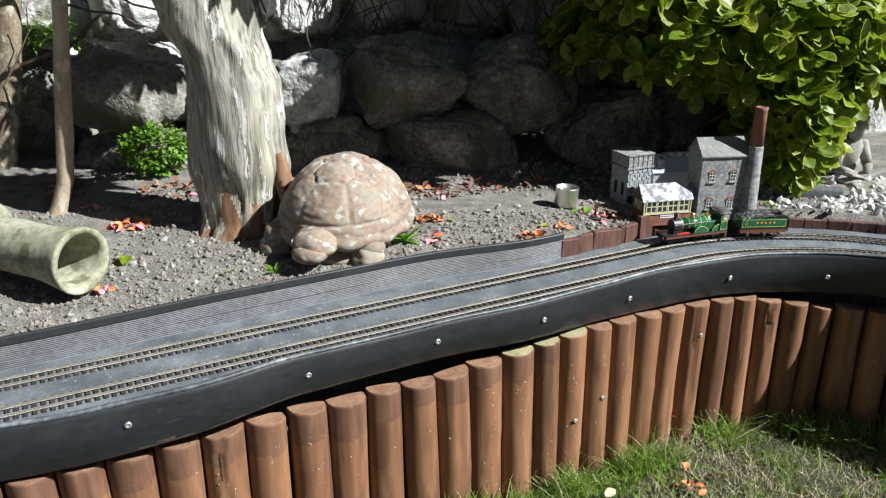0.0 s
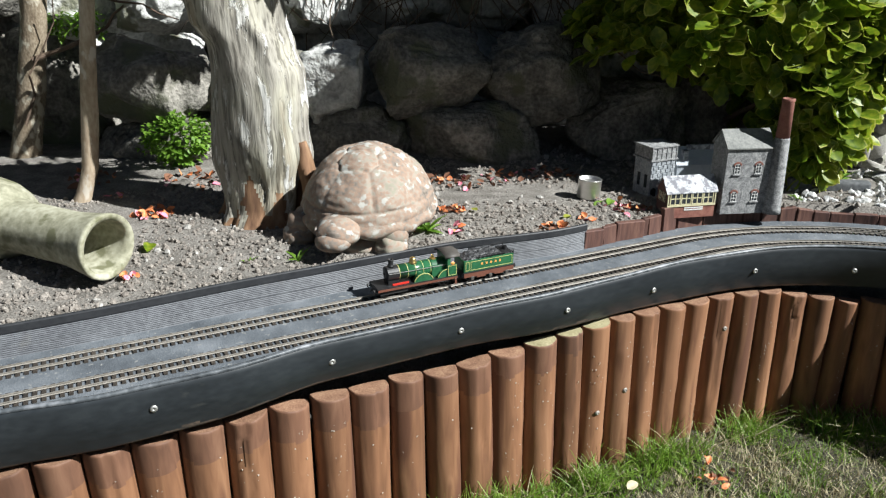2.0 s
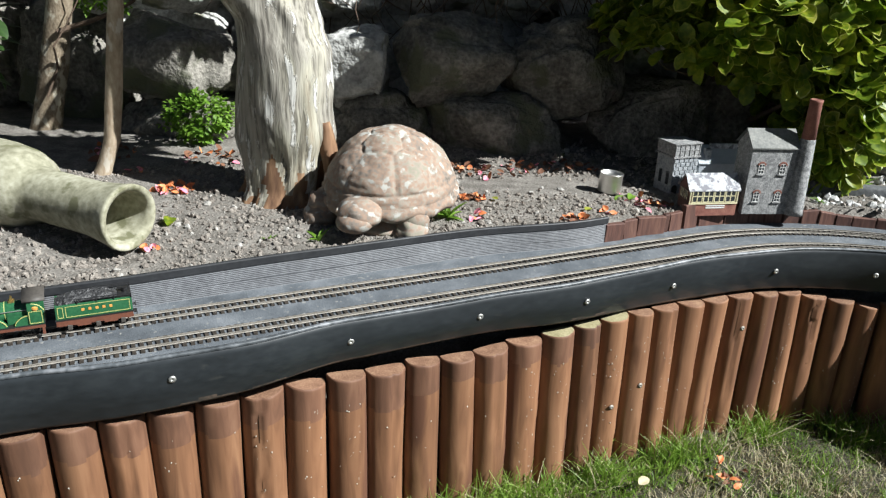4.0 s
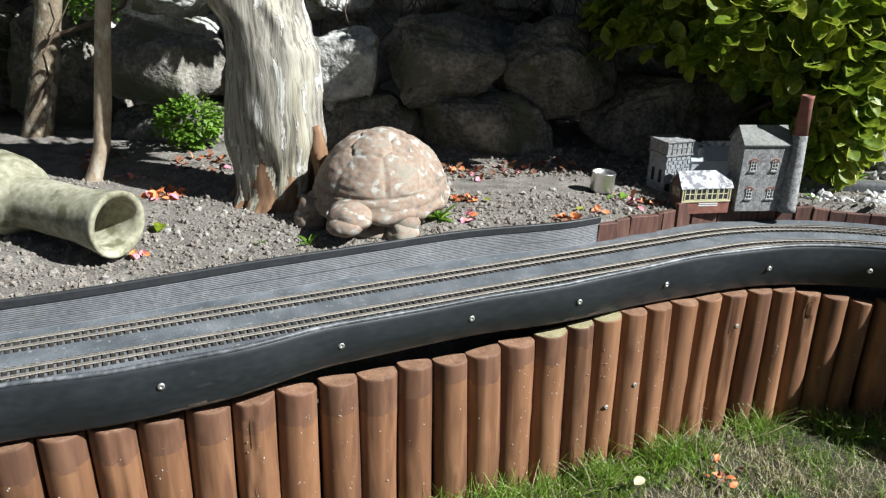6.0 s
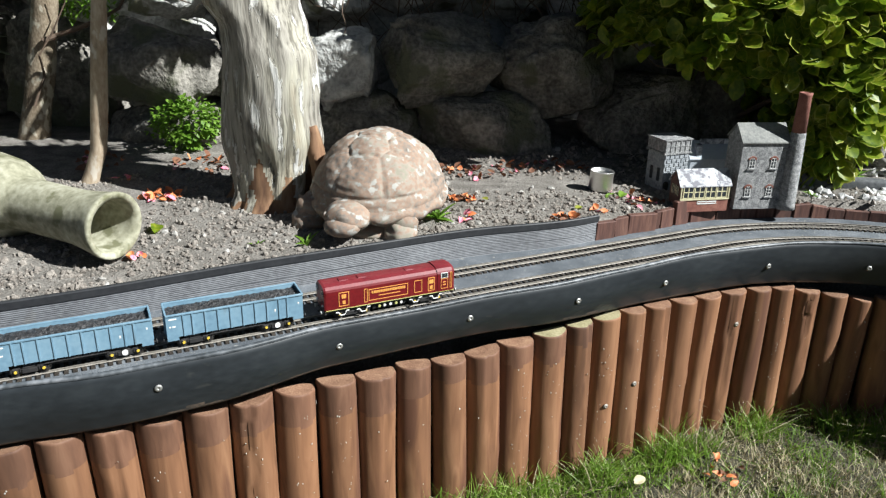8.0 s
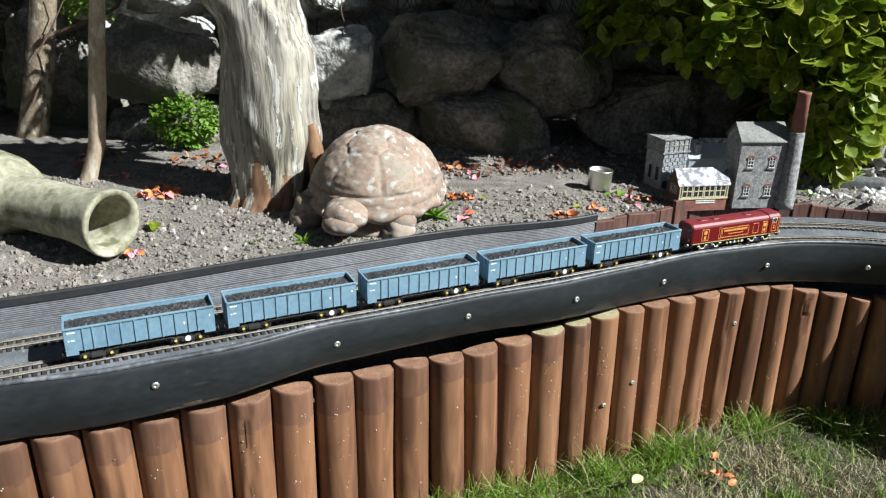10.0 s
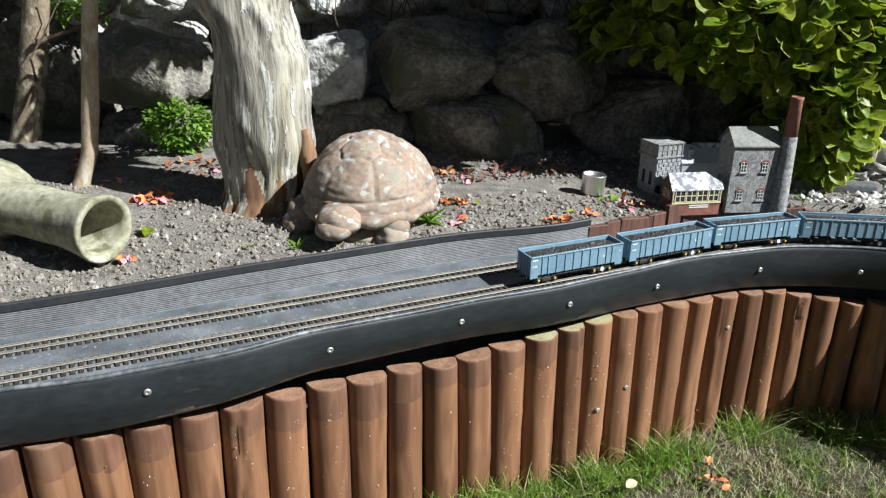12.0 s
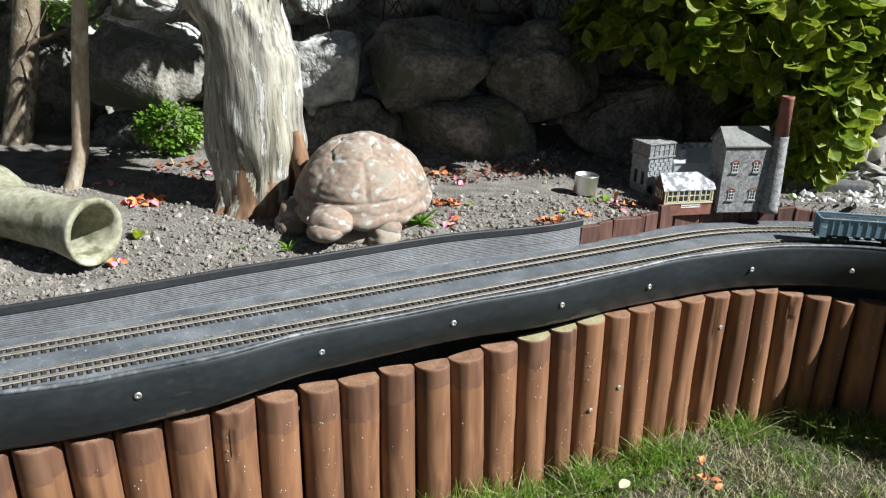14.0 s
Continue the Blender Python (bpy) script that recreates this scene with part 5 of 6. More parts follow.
def make_pot():
    t = tagged(new("clay_jar"), "mossy buff clay jar lying on its side on the soil", "jar")
    a, b = Vector((-0.409, 0.928, 0.076)), Vector((-0.66, 1.05, 0.083))
    t.matrix_basis = Matrix.Translation(b) @ (a - b).to_track_quat("Z", "Y").to_matrix().to_4x4()
    L = (a - b).length
    out = [(0.02, -0.13), (0.05, -0.118), (0.058, -0.08), (0.061, -0.02), (0.061, 0.04), (0.058, 0.075), (0.052, 0.095), (0.045, 0.106), (0.039, 0.114), (0.0365, 0.13), (0.0365, L - 0.06),
           (0.040, L - 0.03), (0.0425, L - 0.012), (0.0445, L - 0.004), (0.0445, L), (0.0425, L + 0.0015)]
    inner = [(0.036, L - 0.001), (0.0345, L - 0.01), (0.0325, L - 0.04), (0.031, 0.13), (0.034, 0.11), (0.05, 0.08), (0.055, 0.0)]
    bm = bmesh.new()
    lathe(bm, out + inner, 64, None, lambda i, z: 1 + 0.012 * noise.noise((math.cos(i * 0.0982) * 2, math.sin(i * 0.0982) * 2, z * 20)))
    part("jar", bm, M["pot"], t, "", True)
    return t


# the second lobe is out of view, added to shade the rock wall
BUSH = [((0.66, 1.54, 0.28), (0.36, 0.25, 0.20), 1.5), ((0.42, 1.44, 0.58), (0.13, 0.22, 0.24), 0.9), ((0.71, 1.37, 0.20), (0.085, 0.07, 0.16), 0.45)]


def make_bush():
    t = tagged(new("evergreen_shrub"), "dense evergreen shrub with glossy green leaves edged in yellow", "shrub")
    t.location = (0.66, 1.75, 0.02)
    back = Matrix.Translation(-Vector(t.location))
    rnd = random.Random(5)
    s = Scatter()
    shapes = [leaf_shape(0.043 * k, 0.027 * k, c, b, 0.89, 1.5) for k, c, b in ((1.0, 0.25, 0.2), (0.85, 0.4, 0.35), (1.15, 0.2, 0.1), (0.7, 0.5, 0.3))]
    for c, r, share in BUSH:
        c, r = Vector(c), Vector(r)
        for k in range(int(800 * share)):
            w = Vector((rnd.gauss(0, 1), rnd.gauss(0, 1), rnd.gauss(0, 1))).normalized()
            d = 1 + 0.13 * noise.noise(w * 2.6 + c * 5) - 0.16 * rnd.random() ** 2
            if rnd.random() < 0.22:
                d *= rnd.uniform(0.45, 0.85)
            p = c + Vector((w.x * r.x, w.y * r.y, w.z * r.z)) * d
            if p.z < 0.03 or (p.z < 0.2 and (p.x < 0.64 or p.x > 0.8)) or (p.z < 0.25 and p.x < 0.5) or (p.y < 1.3 and p.z < 0.22):
                continue
            axis = (Vector((w.x / r.x, w.y / r.y, w.z / r.z)).normalized() + Vector((0, 0, 0.75)) + Vector((rnd.gauss(0, 0.3), rnd.gauss(0, 0.3), rnd.gauss(0, 0.2)))).normalized()
            q = axis.to_track_quat("Z", "Y").to_matrix().to_4x4()
            n = rnd.randint(4, 7)
            for j in range(n):
                v, f, m = rnd.choice(shapes)
                a = 2 * math.pi * (j / n) + rnd.uniform(-0.4, 0.4)
                lift = rnd.uniform(5, 60)
                if rnd.random() < 0.45:
                    m = [0] * len(m)
                s.add(v, f, m, back @ Matrix.Translation(p - axis * rnd.uniform(0, 0.02)) @ q @ pose(0, 0, 0, 0, 0, math.degrees(a)) @ pose(0.002, 0, 0, rnd.uniform(-25, 25), -lift, 0))
    s.done("crown", [M["leaf"], M["leaf_edge"]], t, "", True)["kind"] = "stuff"
    for k in range(16):
        bm = bmesh.new()
        a = Vector((0.66 + rnd.uniform(-0.06, 0.06), 1.75 + rnd.uniform(-0.05, 0.05), 0.02)) - Vector(t.location)
        c, r, _ = BUSH[k % 3]
        b = Vector(c) + Vector((rnd.uniform(-0.8, 0.8) * r[0], rnd.uniform(-0.8, 0.8) * r[1], rnd.uniform(-0.3, 0.7) * r[2])) - Vector(t.location)
        last = a
        for i in range(1, 6):
            nx = a.lerp(b, i / 5) + Vector((rnd.uniform(-1, 1), rnd.uniform(-1, 1), 0)) * 0.02
            tube(bm, last, nx, 0.009 - 0.0012 * i, 0.0078 - 0.0012 * i, 7)
            last = nx
        part("stem", bm, M["twig"], t)


def make_brambles():
    rnd = random.Random(8)
    bm = bmesh.new()
    for k in range(130):
        x = rnd.uniform(-0.32, 0.42)
        p = Vector((x, 1.64 + rnd.uniform(-0.06, 0.08), rnd.uniform(0.42, 0.62)))
        d = Vector((rnd.gauss(0, 0.5), rnd.gauss(0, 0.15), -1)).normalized()
        r = rnd.uniform(0.0008, 0.0024)
        for i in range(rnd.randint(5, 9)):
            q = p + d * rnd.uniform(0.025, 0.05)
            tube(bm, p, q, r, r * 0.93, 5, False)
            p, r = q, r * 0.93
            d = (d + Vector((rnd.gauss(0, 0.35), rnd.gauss(0, 0.1), rnd.gauss(0.02, 0.25)))).normalized()
    ob = obj("bramble_stems", bm, M["twig"])
    tagged(ob, "tangle of thin bare brown stems hanging over the rocks", "brambles", kind="stuff")
    s = Scatter()
    for k in range(420):
        p = Vector((rnd.uniform(0.06, 0.5), 1.62 + rnd.uniform(-0.05, 0.1), rnd.uniform(0.36, 0.75)))
        if p.z < 0.42 + 0.1 * noise.noise((p.x * 9, 0, 3)):
            continue
        v, f, m = leaf_shape(rnd.uniform(0.02, 0.04), rnd.uniform(0.012, 0.02), 0.2, 0.2, 0.8)
        s.add(v, f, [0] * len(m), facing(p, (rnd.gauss(0, 1), rnd.gauss(0, 1), rnd.gauss(-0.4, 0.6)), rnd.uniform(0, 6)))
    tagged(s.done("ivy_leaves", [M["leaf_dark"]]), "small dark leaves above the rocks", "foliage", kind="stuff")


# ---- model village ----
def gable(bm, x0, x1, y0, y1, z0, z1, over=0.0, thick=0.0012, along="x"):
    """Two roof slopes with their ridge along x, from eaves z0 to ridge z1."""
    ym = (y0 + y1) / 2
    for y, s in ((y0 - over, 1), (y1 + over, -1)):
        za = z0 - over * (z1 - z0) / (ym - y0)
        v = [bm.verts.new(p) for p in ((x0 - over, y, za), (x1 + over, y, za), (x1 + over, ym, z1), (x0 - over, ym, z1),
                                       (x0 - over, y, za + thick), (x1 + over, y, za + thick), (x1 + over, ym, z1 + thick), (x0 - over, ym, z1 + thick))]
        for f in ((0, 1, 2, 3), (4, 5, 6, 7), (0, 1, 5, 4), (1, 2, 6, 5), (2, 3, 7, 6), (3, 0, 4, 7)):
            bm.faces.new([v[i] for i in f])
    bmesh.ops.recalc_face_normals(bm, faces=list(bm.faces))


def house_shell(bm, x0, x1, y0, y1, z0, z1, zr):
    v = [bm.verts.new(p) for p in ((x0, y0, z0), (x1, y0, z0), (x1, y1, z0), (x0, y1, z0), (x0, y0, z1), (x1, y0, z1), (x1, y1, z1), (x0, y1, z1), (x0, (y0 + y1) / 2, zr), (x1, (y0 + y1) / 2, zr))]
    for f in ((0, 1, 5, 4), (2, 3, 7, 6), (1, 2, 6, 9, 5), (3, 0, 4, 8, 7), (4, 5, 9, 8), (6, 7, 8, 9), (0, 3, 2, 1)):
        bm.faces.new([v[i] for i in f])
    return bm


def sash(parent, x, z, w, h, y, arch=True, mat="white_paint", wall="brick_paint"):
    """A small glazed window on a wall that faces -y."""
    bm = bmesh.new()
    box(bm, x - w / 2, x + w / 2, y - 0.0004, y + 0.0006, z, z + h)
    win = part("window", bm, M["glass_dark"], parent, "dark panes with pale glazing bars")
    bm = bmesh.new()
    t = w * 0.07
    for q in (x - w / 2, x - t / 2, x + w / 2 - t):
        box(bm, q, q + t, y - 0.0009, y - 0.0004, z, z + h)
    for q in (z, z + h * 0.33, z + h * 0.66, z + h - t):
        box(bm, x - w / 2, x + w / 2, y - 0.0009, y - 0.0004, q, q + t)
    part("frame", bm, M[mat], win)
    bm = bmesh.new()
    box(bm, x - w * 0.75, x + w * 0.75, y - 0.0022, y, z - 0.0022, z)
    part("sill", bm, M["stone_model"], win)
    if arch:
        bm = bmesh.new()
        for k in range(9):
            a = math.pi * (0.1 + 0.8 * k / 8)
            c = Vector((x + w * 0.62 * math.cos(a), y - 0.0003, z + h * 0.82 + w * 0.55 * math.sin(a)))
            box(bm, -0.0011, 0.0011, -0.0007, 0.0007, -0.0014, 0.0014, m=Matrix.Translation(c) @ pose(0, 0, 0, 0, math.degrees(math.pi / 2 - a), 0))
        part("arch", bm, M[wall], win, "brick arch over the window")


def make_engine_house():
    t = tagged(new("model_engine_house"), "grey stone model engine house with slate roof and tall chimney", "model building")
    t.matrix_basis = pose(0.535, 1.25, 0.018, 0, 0, 6)
    bm = bmesh.new()
    house_shell(bm, -0.038, 0.04, -0.024, 0.028, 0, 0.114, 0.138)
    walls = part("wall", bm, M["stone_model"], t, "rough grey stone walls")
    bm = bmesh.new()
    gable(bm, -0.039, 0.041, -0.025, 0.029, 0.114, 0.139, 0.002, 0.002)
    part("roof", bm, M["slate"], t, "grey slate roof")
    for x in (-0.018, 0.019):
        for z in (0.022, 0.070):
            sash(t, x, z, 0.010, 0.017, -0.0242)
    bm = bmesh.new()
    lathe(bm, [(0.0165, 0), (0.0155, 0.01), (0.0118, 0.128), (0.0112, 0.130)], 24, Matrix.Translation((0.054, -0.022, 0)), lambda i, z: 1 + 0.04 * noise.noise((i * 0.9, z * 90, 0)))
    chim = part("chimney", bm, M["stone_model"], t, "tapering round stone chimney", True)
    bm = bmesh.new()
    lathe(bm, [(0.0112, 0.1295), (0.0096, 0.188), (0.0104, 0.19), (0.0104, 0.194), (0.0075, 0.1945), (0.007, 0.18)], 24, Matrix.Translation((0.054, -0.022, 0)))
    part("brick_top", bm, M["brick_paint"], chim, "brick-red upper part", True)


def make_signal_box():
    t = tagged(new("model_signal_box"), "model signal box with cream windows and flaking white roof", "model building")
    t.matrix_basis = pose(0.442, 1.232, 0.016, 0, 0, 10)
    bm = bmesh.new()
    house_shell(bm, -0.043, 0.043, -0.019, 0.019, 0, 0.046, 0.066)
    part("wall", bm, M["box_brown"], t, "dark maroon boarded walls")
    bm = bmesh.new()
    box(bm, -0.043, 0.043, -0.0198, -0.0192, 0.0, 0.0215)
    part("brick_base", bm, M["brick_paint"], t, "brick-red lower wall")
    bm = bmesh.new()
    gable(bm, -0.043, 0.043, -0.019, 0.019, 0.046, 0.067, 0.003, 0.0016)
    part("roof", bm, M["flaked_roof"], t, "white roof with flaking paint")
    for k in range(4):
        bm = bmesh.new()
        x = -0.039 + k * 0.0198
        box(bm, x, x + 0.0186, -0.0203, -0.0196, 0.0245, 0.0435)
        pane = part("window", bm, M["glass_dark"], t, "glazed front")
        bm = bmesh.new()
        for q in (x, x + 0.0087, x + 0.0173):
            box(bm, q, q + 0.0013, -0.0211, -0.0203, 0.0235, 0.0445)
        for q in (0.0235, 0.0335, 0.0432):
            box(bm, x, x + 0.0186, -0.0209, -0.0203, q, q + 0.0013)
        part("frame", bm, M["cream"], pane, "cream glazing bars")
    bm = bmesh.new()
    for q in (-0.043, 0.0415):
        box(bm, q, q + 0.0015, -0.0212, -0.0192, 0.0215, 0.046)
    box(bm, -0.0435, 0.0435, -0.0214, -0.0192, 0.0205, 0.0228)
    part("trim", bm, M["cream"], t)
    bm = bmesh.new()
    for z in (0.013, 0.0165):
        box(bm, -0.012, 0.022, -0.0206, -0.0199, z, z + 0.0018)
    part("name_board", bm, M["white_paint"], t, "white board")
    bm = bmesh.new()
    for y in (-0.012, 0.002):
        box(bm, -0.0436, -0.0430, y, y + 0.01, 0.026, 0.042)
    side = part("window", bm, M["glass_dark"], t)
    bm = bmesh.new()
    for y in (-0.012, -0.007, -0.003, 0.002, 0.007, 0.011):
        box(bm, -0.0441, -0.0436, y, y + 0.001, 0.026, 0.042)
    part("frame", bm, M["cream"], side)


def make_water_tower():
    t = tagged(new("model_water_tower"), "blue-grey stone model water tower with panelled tank", "model building")
    t.matrix_basis = pose(0.414, 1.335, 0.02, 0, 0, 22)
    bm = bmesh.new()
    box(bm, -0.026, 0.026, -0.024, 0.024, 0, 0.068, 0.001, seg=1)
    part("wall", bm, M["stone_blue"], t, "coursed blue-grey stone base")
    for k in range(9):
        for i in range(5):
            bm = bmesh.new()
            x = -0.025 + 0.0102 * i + (0.004 if k % 2 else 0)
            box(bm, x, min(x + 0.0088, 0.0258), -0.0252, -0.0238, 0.002 + 0.0072 * k, 0.0082 + 0.0072 * k, 0.0004, seg=1)
            part("stone", bm, M["stone_blue"], t)
    for x in (-0.018, 0.016):
        bm = bmesh.new()
        tube(bm, (x, -0.026, 0.014), (x, -0.0245, 0.014), 0.0055, n=16)
        box(bm, x - 0.0055, x + 0.0055, -0.026, -0.0245, 0, 0.014)
        part("door", bm, M["frame_black"], t, "dark arched doorway")
    bm = bmesh.new()
    for y in (-0.012, 0.008):
        box(bm, -0.0268, -0.0258, y - 0.004, y + 0.004, 0.018, 0.042, 0.0004, seg=1)
    part("window", bm, M["glass_dark"], t)
    bm = bmesh.new()
    box(bm, -0.029, 0.029, -0.027, 0.027, 0.068, 0.071)
    box(bm, -0.027, 0.027, -0.025, 0.025, 0.071, 0.092)
    box(bm, -0.029, 0.029, -0.027, 0.027, 0.092, 0.094)
    for k in range(6):
        x = -0.027 + 0.0104 * k
        box(bm, x, x + 0.0015, -0.0262, -0.025, 0.071, 0.092)
    box(bm, -0.027, 0.027, -0.026, -0.025, 0.081, 0.0825)
    part("tank", bm, M["stone_model"], t, "grey panelled tank")


def make_shed():
    t = tagged(new("model_shed"), "pale blue-grey model shed with a lean-to roof", "model building")
    t.matrix_basis = pose(0.515, 1.372, 0.02, 0, 0, 5)
    bm = bmesh.new()
    box(bm, -0.06, 0.05, -0.025, 0.03, 0, 0.052, 0.0006, seg=1)
    part("wall", bm, M["grey_shed"], t)
    bm = bmesh.new()
    gable(bm, -0.06, 0.05, -0.025, 0.03, 0.052, 0.078, 0.002, 0.0015)
    part("roof", bm, M["grey_shed"], t, "smooth pale grey roof")
    bm = bmesh.new()
    box(bm, -0.048, -0.038, -0.02, -0.006, 0.056, 0.076, 0.0006, seg=1)
    box(bm, -0.036, 0.02, -0.004, 0.002, 0.074, 0.083, 0.0006, seg=1)
    part("roof_vent", bm, M["flaked_roof"], t)


def make_can():
    t = tagged(new("tin_can"), "small shiny open tin standing on the soil", "tin")
    t.matrix_basis = pose(0.287, 1.285, 0.03, 0, 3, 0)
    bm = bmesh.new()
    lathe(bm, [(0.0195, 0), (0.0202, 0.001), (0.0202, 0.0315), (0.0208, 0.0325), (0.0202, 0.0335), (0.0193, 0.0325), (0.0193, 0.028), (0.01, 0.0272), (0.002, 0.027)], 36)
    part("can", bm, M["tin"], t, "", True)


def make_cherub():
    """A cast-stone figure, kept to one plain mesh."""
    bm = bmesh.new()
    ball(bm, (0, 0, 0.115), 0.026, 3, (1, 1, 1.1), 0.1, 1.0)
    for k in range(26):
        a = k * 2.4
        ball(bm, (0.024 * math.cos(a), 0.01 + 0.022 * math.sin(a), 0.125 + 0.012 * math.sin(k * 1.7)), 0.009, 1)
    ball(bm, (0.0, 0.012, 0.065), 0.034, 3, (1.05, 0.8, 1.1), 0.1, 2.0)
    for s in (-1, 1):
        tube(bm, (s * 0.03, 0.005, 0.082), (s * 0.045, -0.01, 0.03), 0.0125, 0.011, 14)
        tube(bm, (s * 0.045, -0.01, 0.03), (s * 0.015, -0.04, 0.02), 0.011, 0.008, 14)
        box(bm, 0.0, 0.045, -0.055, -0.02, 0.012, 0.017, 0.002, m=pose(0, 0, 0, 0, -14 * s, 0) @ Matrix.Diagonal((s, 1, 1, 1)))
    ball(bm, (0.01, 0.06, 0.025), 0.05, 3, (1.3, 1.0, 0.6), 0.2, 4.0)
    bmesh.ops.recalc_face_normals(bm, faces=list(bm.faces))
    ob = obj("garden_statue", bm, M["statue"], True)
    ob.matrix_basis = pose(0.898, 1.475, 0.018, 0, 0, 15) @ Matrix.Diagonal((0.88, 0.88, 0.92, 1))
    tagged(ob, "small grey cast-stone garden figure among the gravel", "garden ornament")


# ---- small things on the soil ----
def make_litter():
    rnd = random.Random(3)

    def heap(name, label, spots, mats, r, n, size):
        for cx, cy in spots:
            s = Scatter()
            for k in range(n):
                a, d = rnd.uniform(0, 6.28), r * math.sqrt(rnd.random())
                x, y = cx + d * math.cos(a) * 1.3, cy + d * math.sin(a)
                v, f, m = leaf_shape(size * rnd.uniform(0.7, 1.2), size * 0.7 * rnd.uniform(0.7, 1.2), rnd.uniform(0.2, 0.8), rnd.uniform(-0.3, 0.5))
                mi = rnd.randrange(len(mats))
                s.add(v, f, [mi] * len(m), Matrix.Translation((x, y, soil_at(x, y) + 0.002 + rnd.uniform(0, 0.008) * (1 - d / r))) @ pose(0, 0, 0, rnd.uniform(-50, 50), rnd.uniform(-50, 30), rnd.uniform(0, 360)))
            tagged(s.done(name, mats, None, "", True), label, "petals", "fallen blossom", "stuff")
    o, p, b = M["petal_orange"], M["petal_pink"], M["petal_brown"]
    heap("fallen_blossom", "fallen orange and pink rhododendron blossom on the soil", [(-0.438, 1.175)], [o, p, o, o], 0.024, 40, 0.013)
    heap("fallen_blossom", "crumpled orange blossom lying on the soil", [(0.043, 1.2), (0.205, 1.122)], [o, o, o, b], 0.016, 24, 0.013)
    heap("fallen_blossom", "few pink and orange petals on the soil", [(0.05, 1.115), (0.262, 1.165), (0.36, 1.235), (-0.52, 1.245), (-0.385, 0.93)], [p, o], 0.012, 6, 0.013)
    heap("fallen_blossom", "withered brown and pink petals in the shade", [(0.08, 1.36), (0.15, 1.4), (0.02, 1.37), (-0.43, 1.33), (-0.37, 1.36), (0.34, 1.24), (0.25, 1.42), (-0.6, 1.35)], [b, b, b, o, p], 0.04, 22, 0.014)
    s = Scatter()
    for k in range(14):
        v, f, m = leaf_shape(0.014, 0.009, 0.4, 0.4)
        s.add(v, f, [0 if rnd.random() < 0.4 else 1] * len(m), Matrix.Translation((0.436 + rnd.gauss(0, 0.016), 0.945 + rnd.gauss(0, 0.016), -0.312 + rnd.uniform(0, 0.008))) @ pose(0, 0, 0, rnd.uniform(-50, 50), rnd.uniform(-50, 30), rnd.uniform(0, 360)))
    tagged(s.done("fallen_blossom", [o, b], None, "", True), "orange and brown blossom lying in the grass", "petals", "fallen blossom", "stuff")
    v, f, m = leaf_shape(0.024, 0.014, 0.5, 0.6)
    s = Scatter()
    s.add(v, f, [0] * len(m), Matrix.Translation((0.295, 0.905, -0.296)) @ pose(0, 0, 0, 25, -20, 30))
    tagged(s.done("fallen_leaf", [M["straw"]], None, "", True), "pale dry curled leaf lying in the grass", "leaf", "fallen leaves")
    # loose leaves and weeds
    for x, y, c, l in ((-0.40, 1.05, "leaf", 0.03), (0.31, 1.262, "cress", 0.03), (0.327, 1.272, "cress", 0.026), (0.225, 1.165, "leaf_edge", 0.018), (0.085, 1.19, "leaf_edge", 0.016), (-0.62, 1.28, "petal_brown", 0.04)):
        v, f, m = leaf_shape(l, l * 0.6, 0.3, 0.2)
        s = Scatter()
        s.add(v, f, [0] * len(m), Matrix.Translation((x, y, soil_at(x, y) + 0.005)) @ pose(0, 0, 0, rnd.uniform(-20, 20), -8, rnd.uniform(0, 360)))
        tagged(s.done("fallen_leaf", [M[c]], None, "", True), "single leaf lying on the dry soil", "leaf", "fallen leaves")
    for x, y, h, n in ((0.005, 1.11, 0.034, 12), (-0.175, 0.99, 0.026, 5), (0.66, 1.29, 0.02, 7), (0.70, 1.42, 0.05, 9), (0.79, 1.4, 0.04, 8), (-0.24, 0.98, 0.014, 4)):
        ob = tagged(new("weed"), "small green weed rooted in the soil", "plant", "weeds in the bed")
        for k in range(n):
            s = Scatter()
            v, f, m = leaf_shape(h * rnd.uniform(0.7, 1.1), h * 0.22, 0.3, 0.5)
            s.add(v, f, [0] * len(m), pose(0, 0, 0, 0, 0, k * 360 / n + rnd.uniform(-20, 20)) @ pose(0, 0, 0, 0, -rnd.uniform(20, 75), 0))
            s.done("leaf", [M["cress"]], ob, "", True)
        ob.location = (x, y, soil_at(x, y))
    # cress growing from the rocks
    s = Scatter()
    for k in range(1100):
        w = Vector((rnd.gauss(0, 1), rnd.gauss(0, 1), rnd.gauss(0, 1))).normalized()
        p = Vector((w.x * 0.062, w.y * 0.045, w.z * 0.042)) * rnd.uniform(0.6, 1.12) * (1 + 0.25 * noise.noise(w * 2))
        v, f, m = leaf_shape(0.0095, 0.0078, 0.2, 0.2, 0.74, 1.2)
        s.add(v, f, [0] * len(m), facing(p, w + Vector((rnd.gauss(0, 0.6), rnd.gauss(0, 0.6), rnd.gauss(0, 0.6)))))
    ob = tagged(s.done("cress_plant", [M["cress"]], None, "", True), "bright green leafy cress growing at the foot of the rocks", "plant")
    ob.location = (-0.465, 1.43, 0.102)
    s = Scatter()
    for k in range(260):
        p = Vector((rnd.uniform(-0.06, 0.06), rnd.uniform(-0.03, 0.03), rnd.uniform(-0.02, 0.03)))
        v, f, m = leaf_shape(0.016, 0.006, 0.2, 0.4)
        s.add(v, f, [0] * len(m), facing(p, (rnd.gauss(0, 0.6), rnd.gauss(-0.4, 0.5), rnd.gauss(0.5, 0.5))))
    ob = tagged(s.done("moss_tuft", [M["cress"]], None, "", True), "tuft of green moss and grass among the stones", "moss")
    ob.location = (-0.70, 1.585, 0.29)
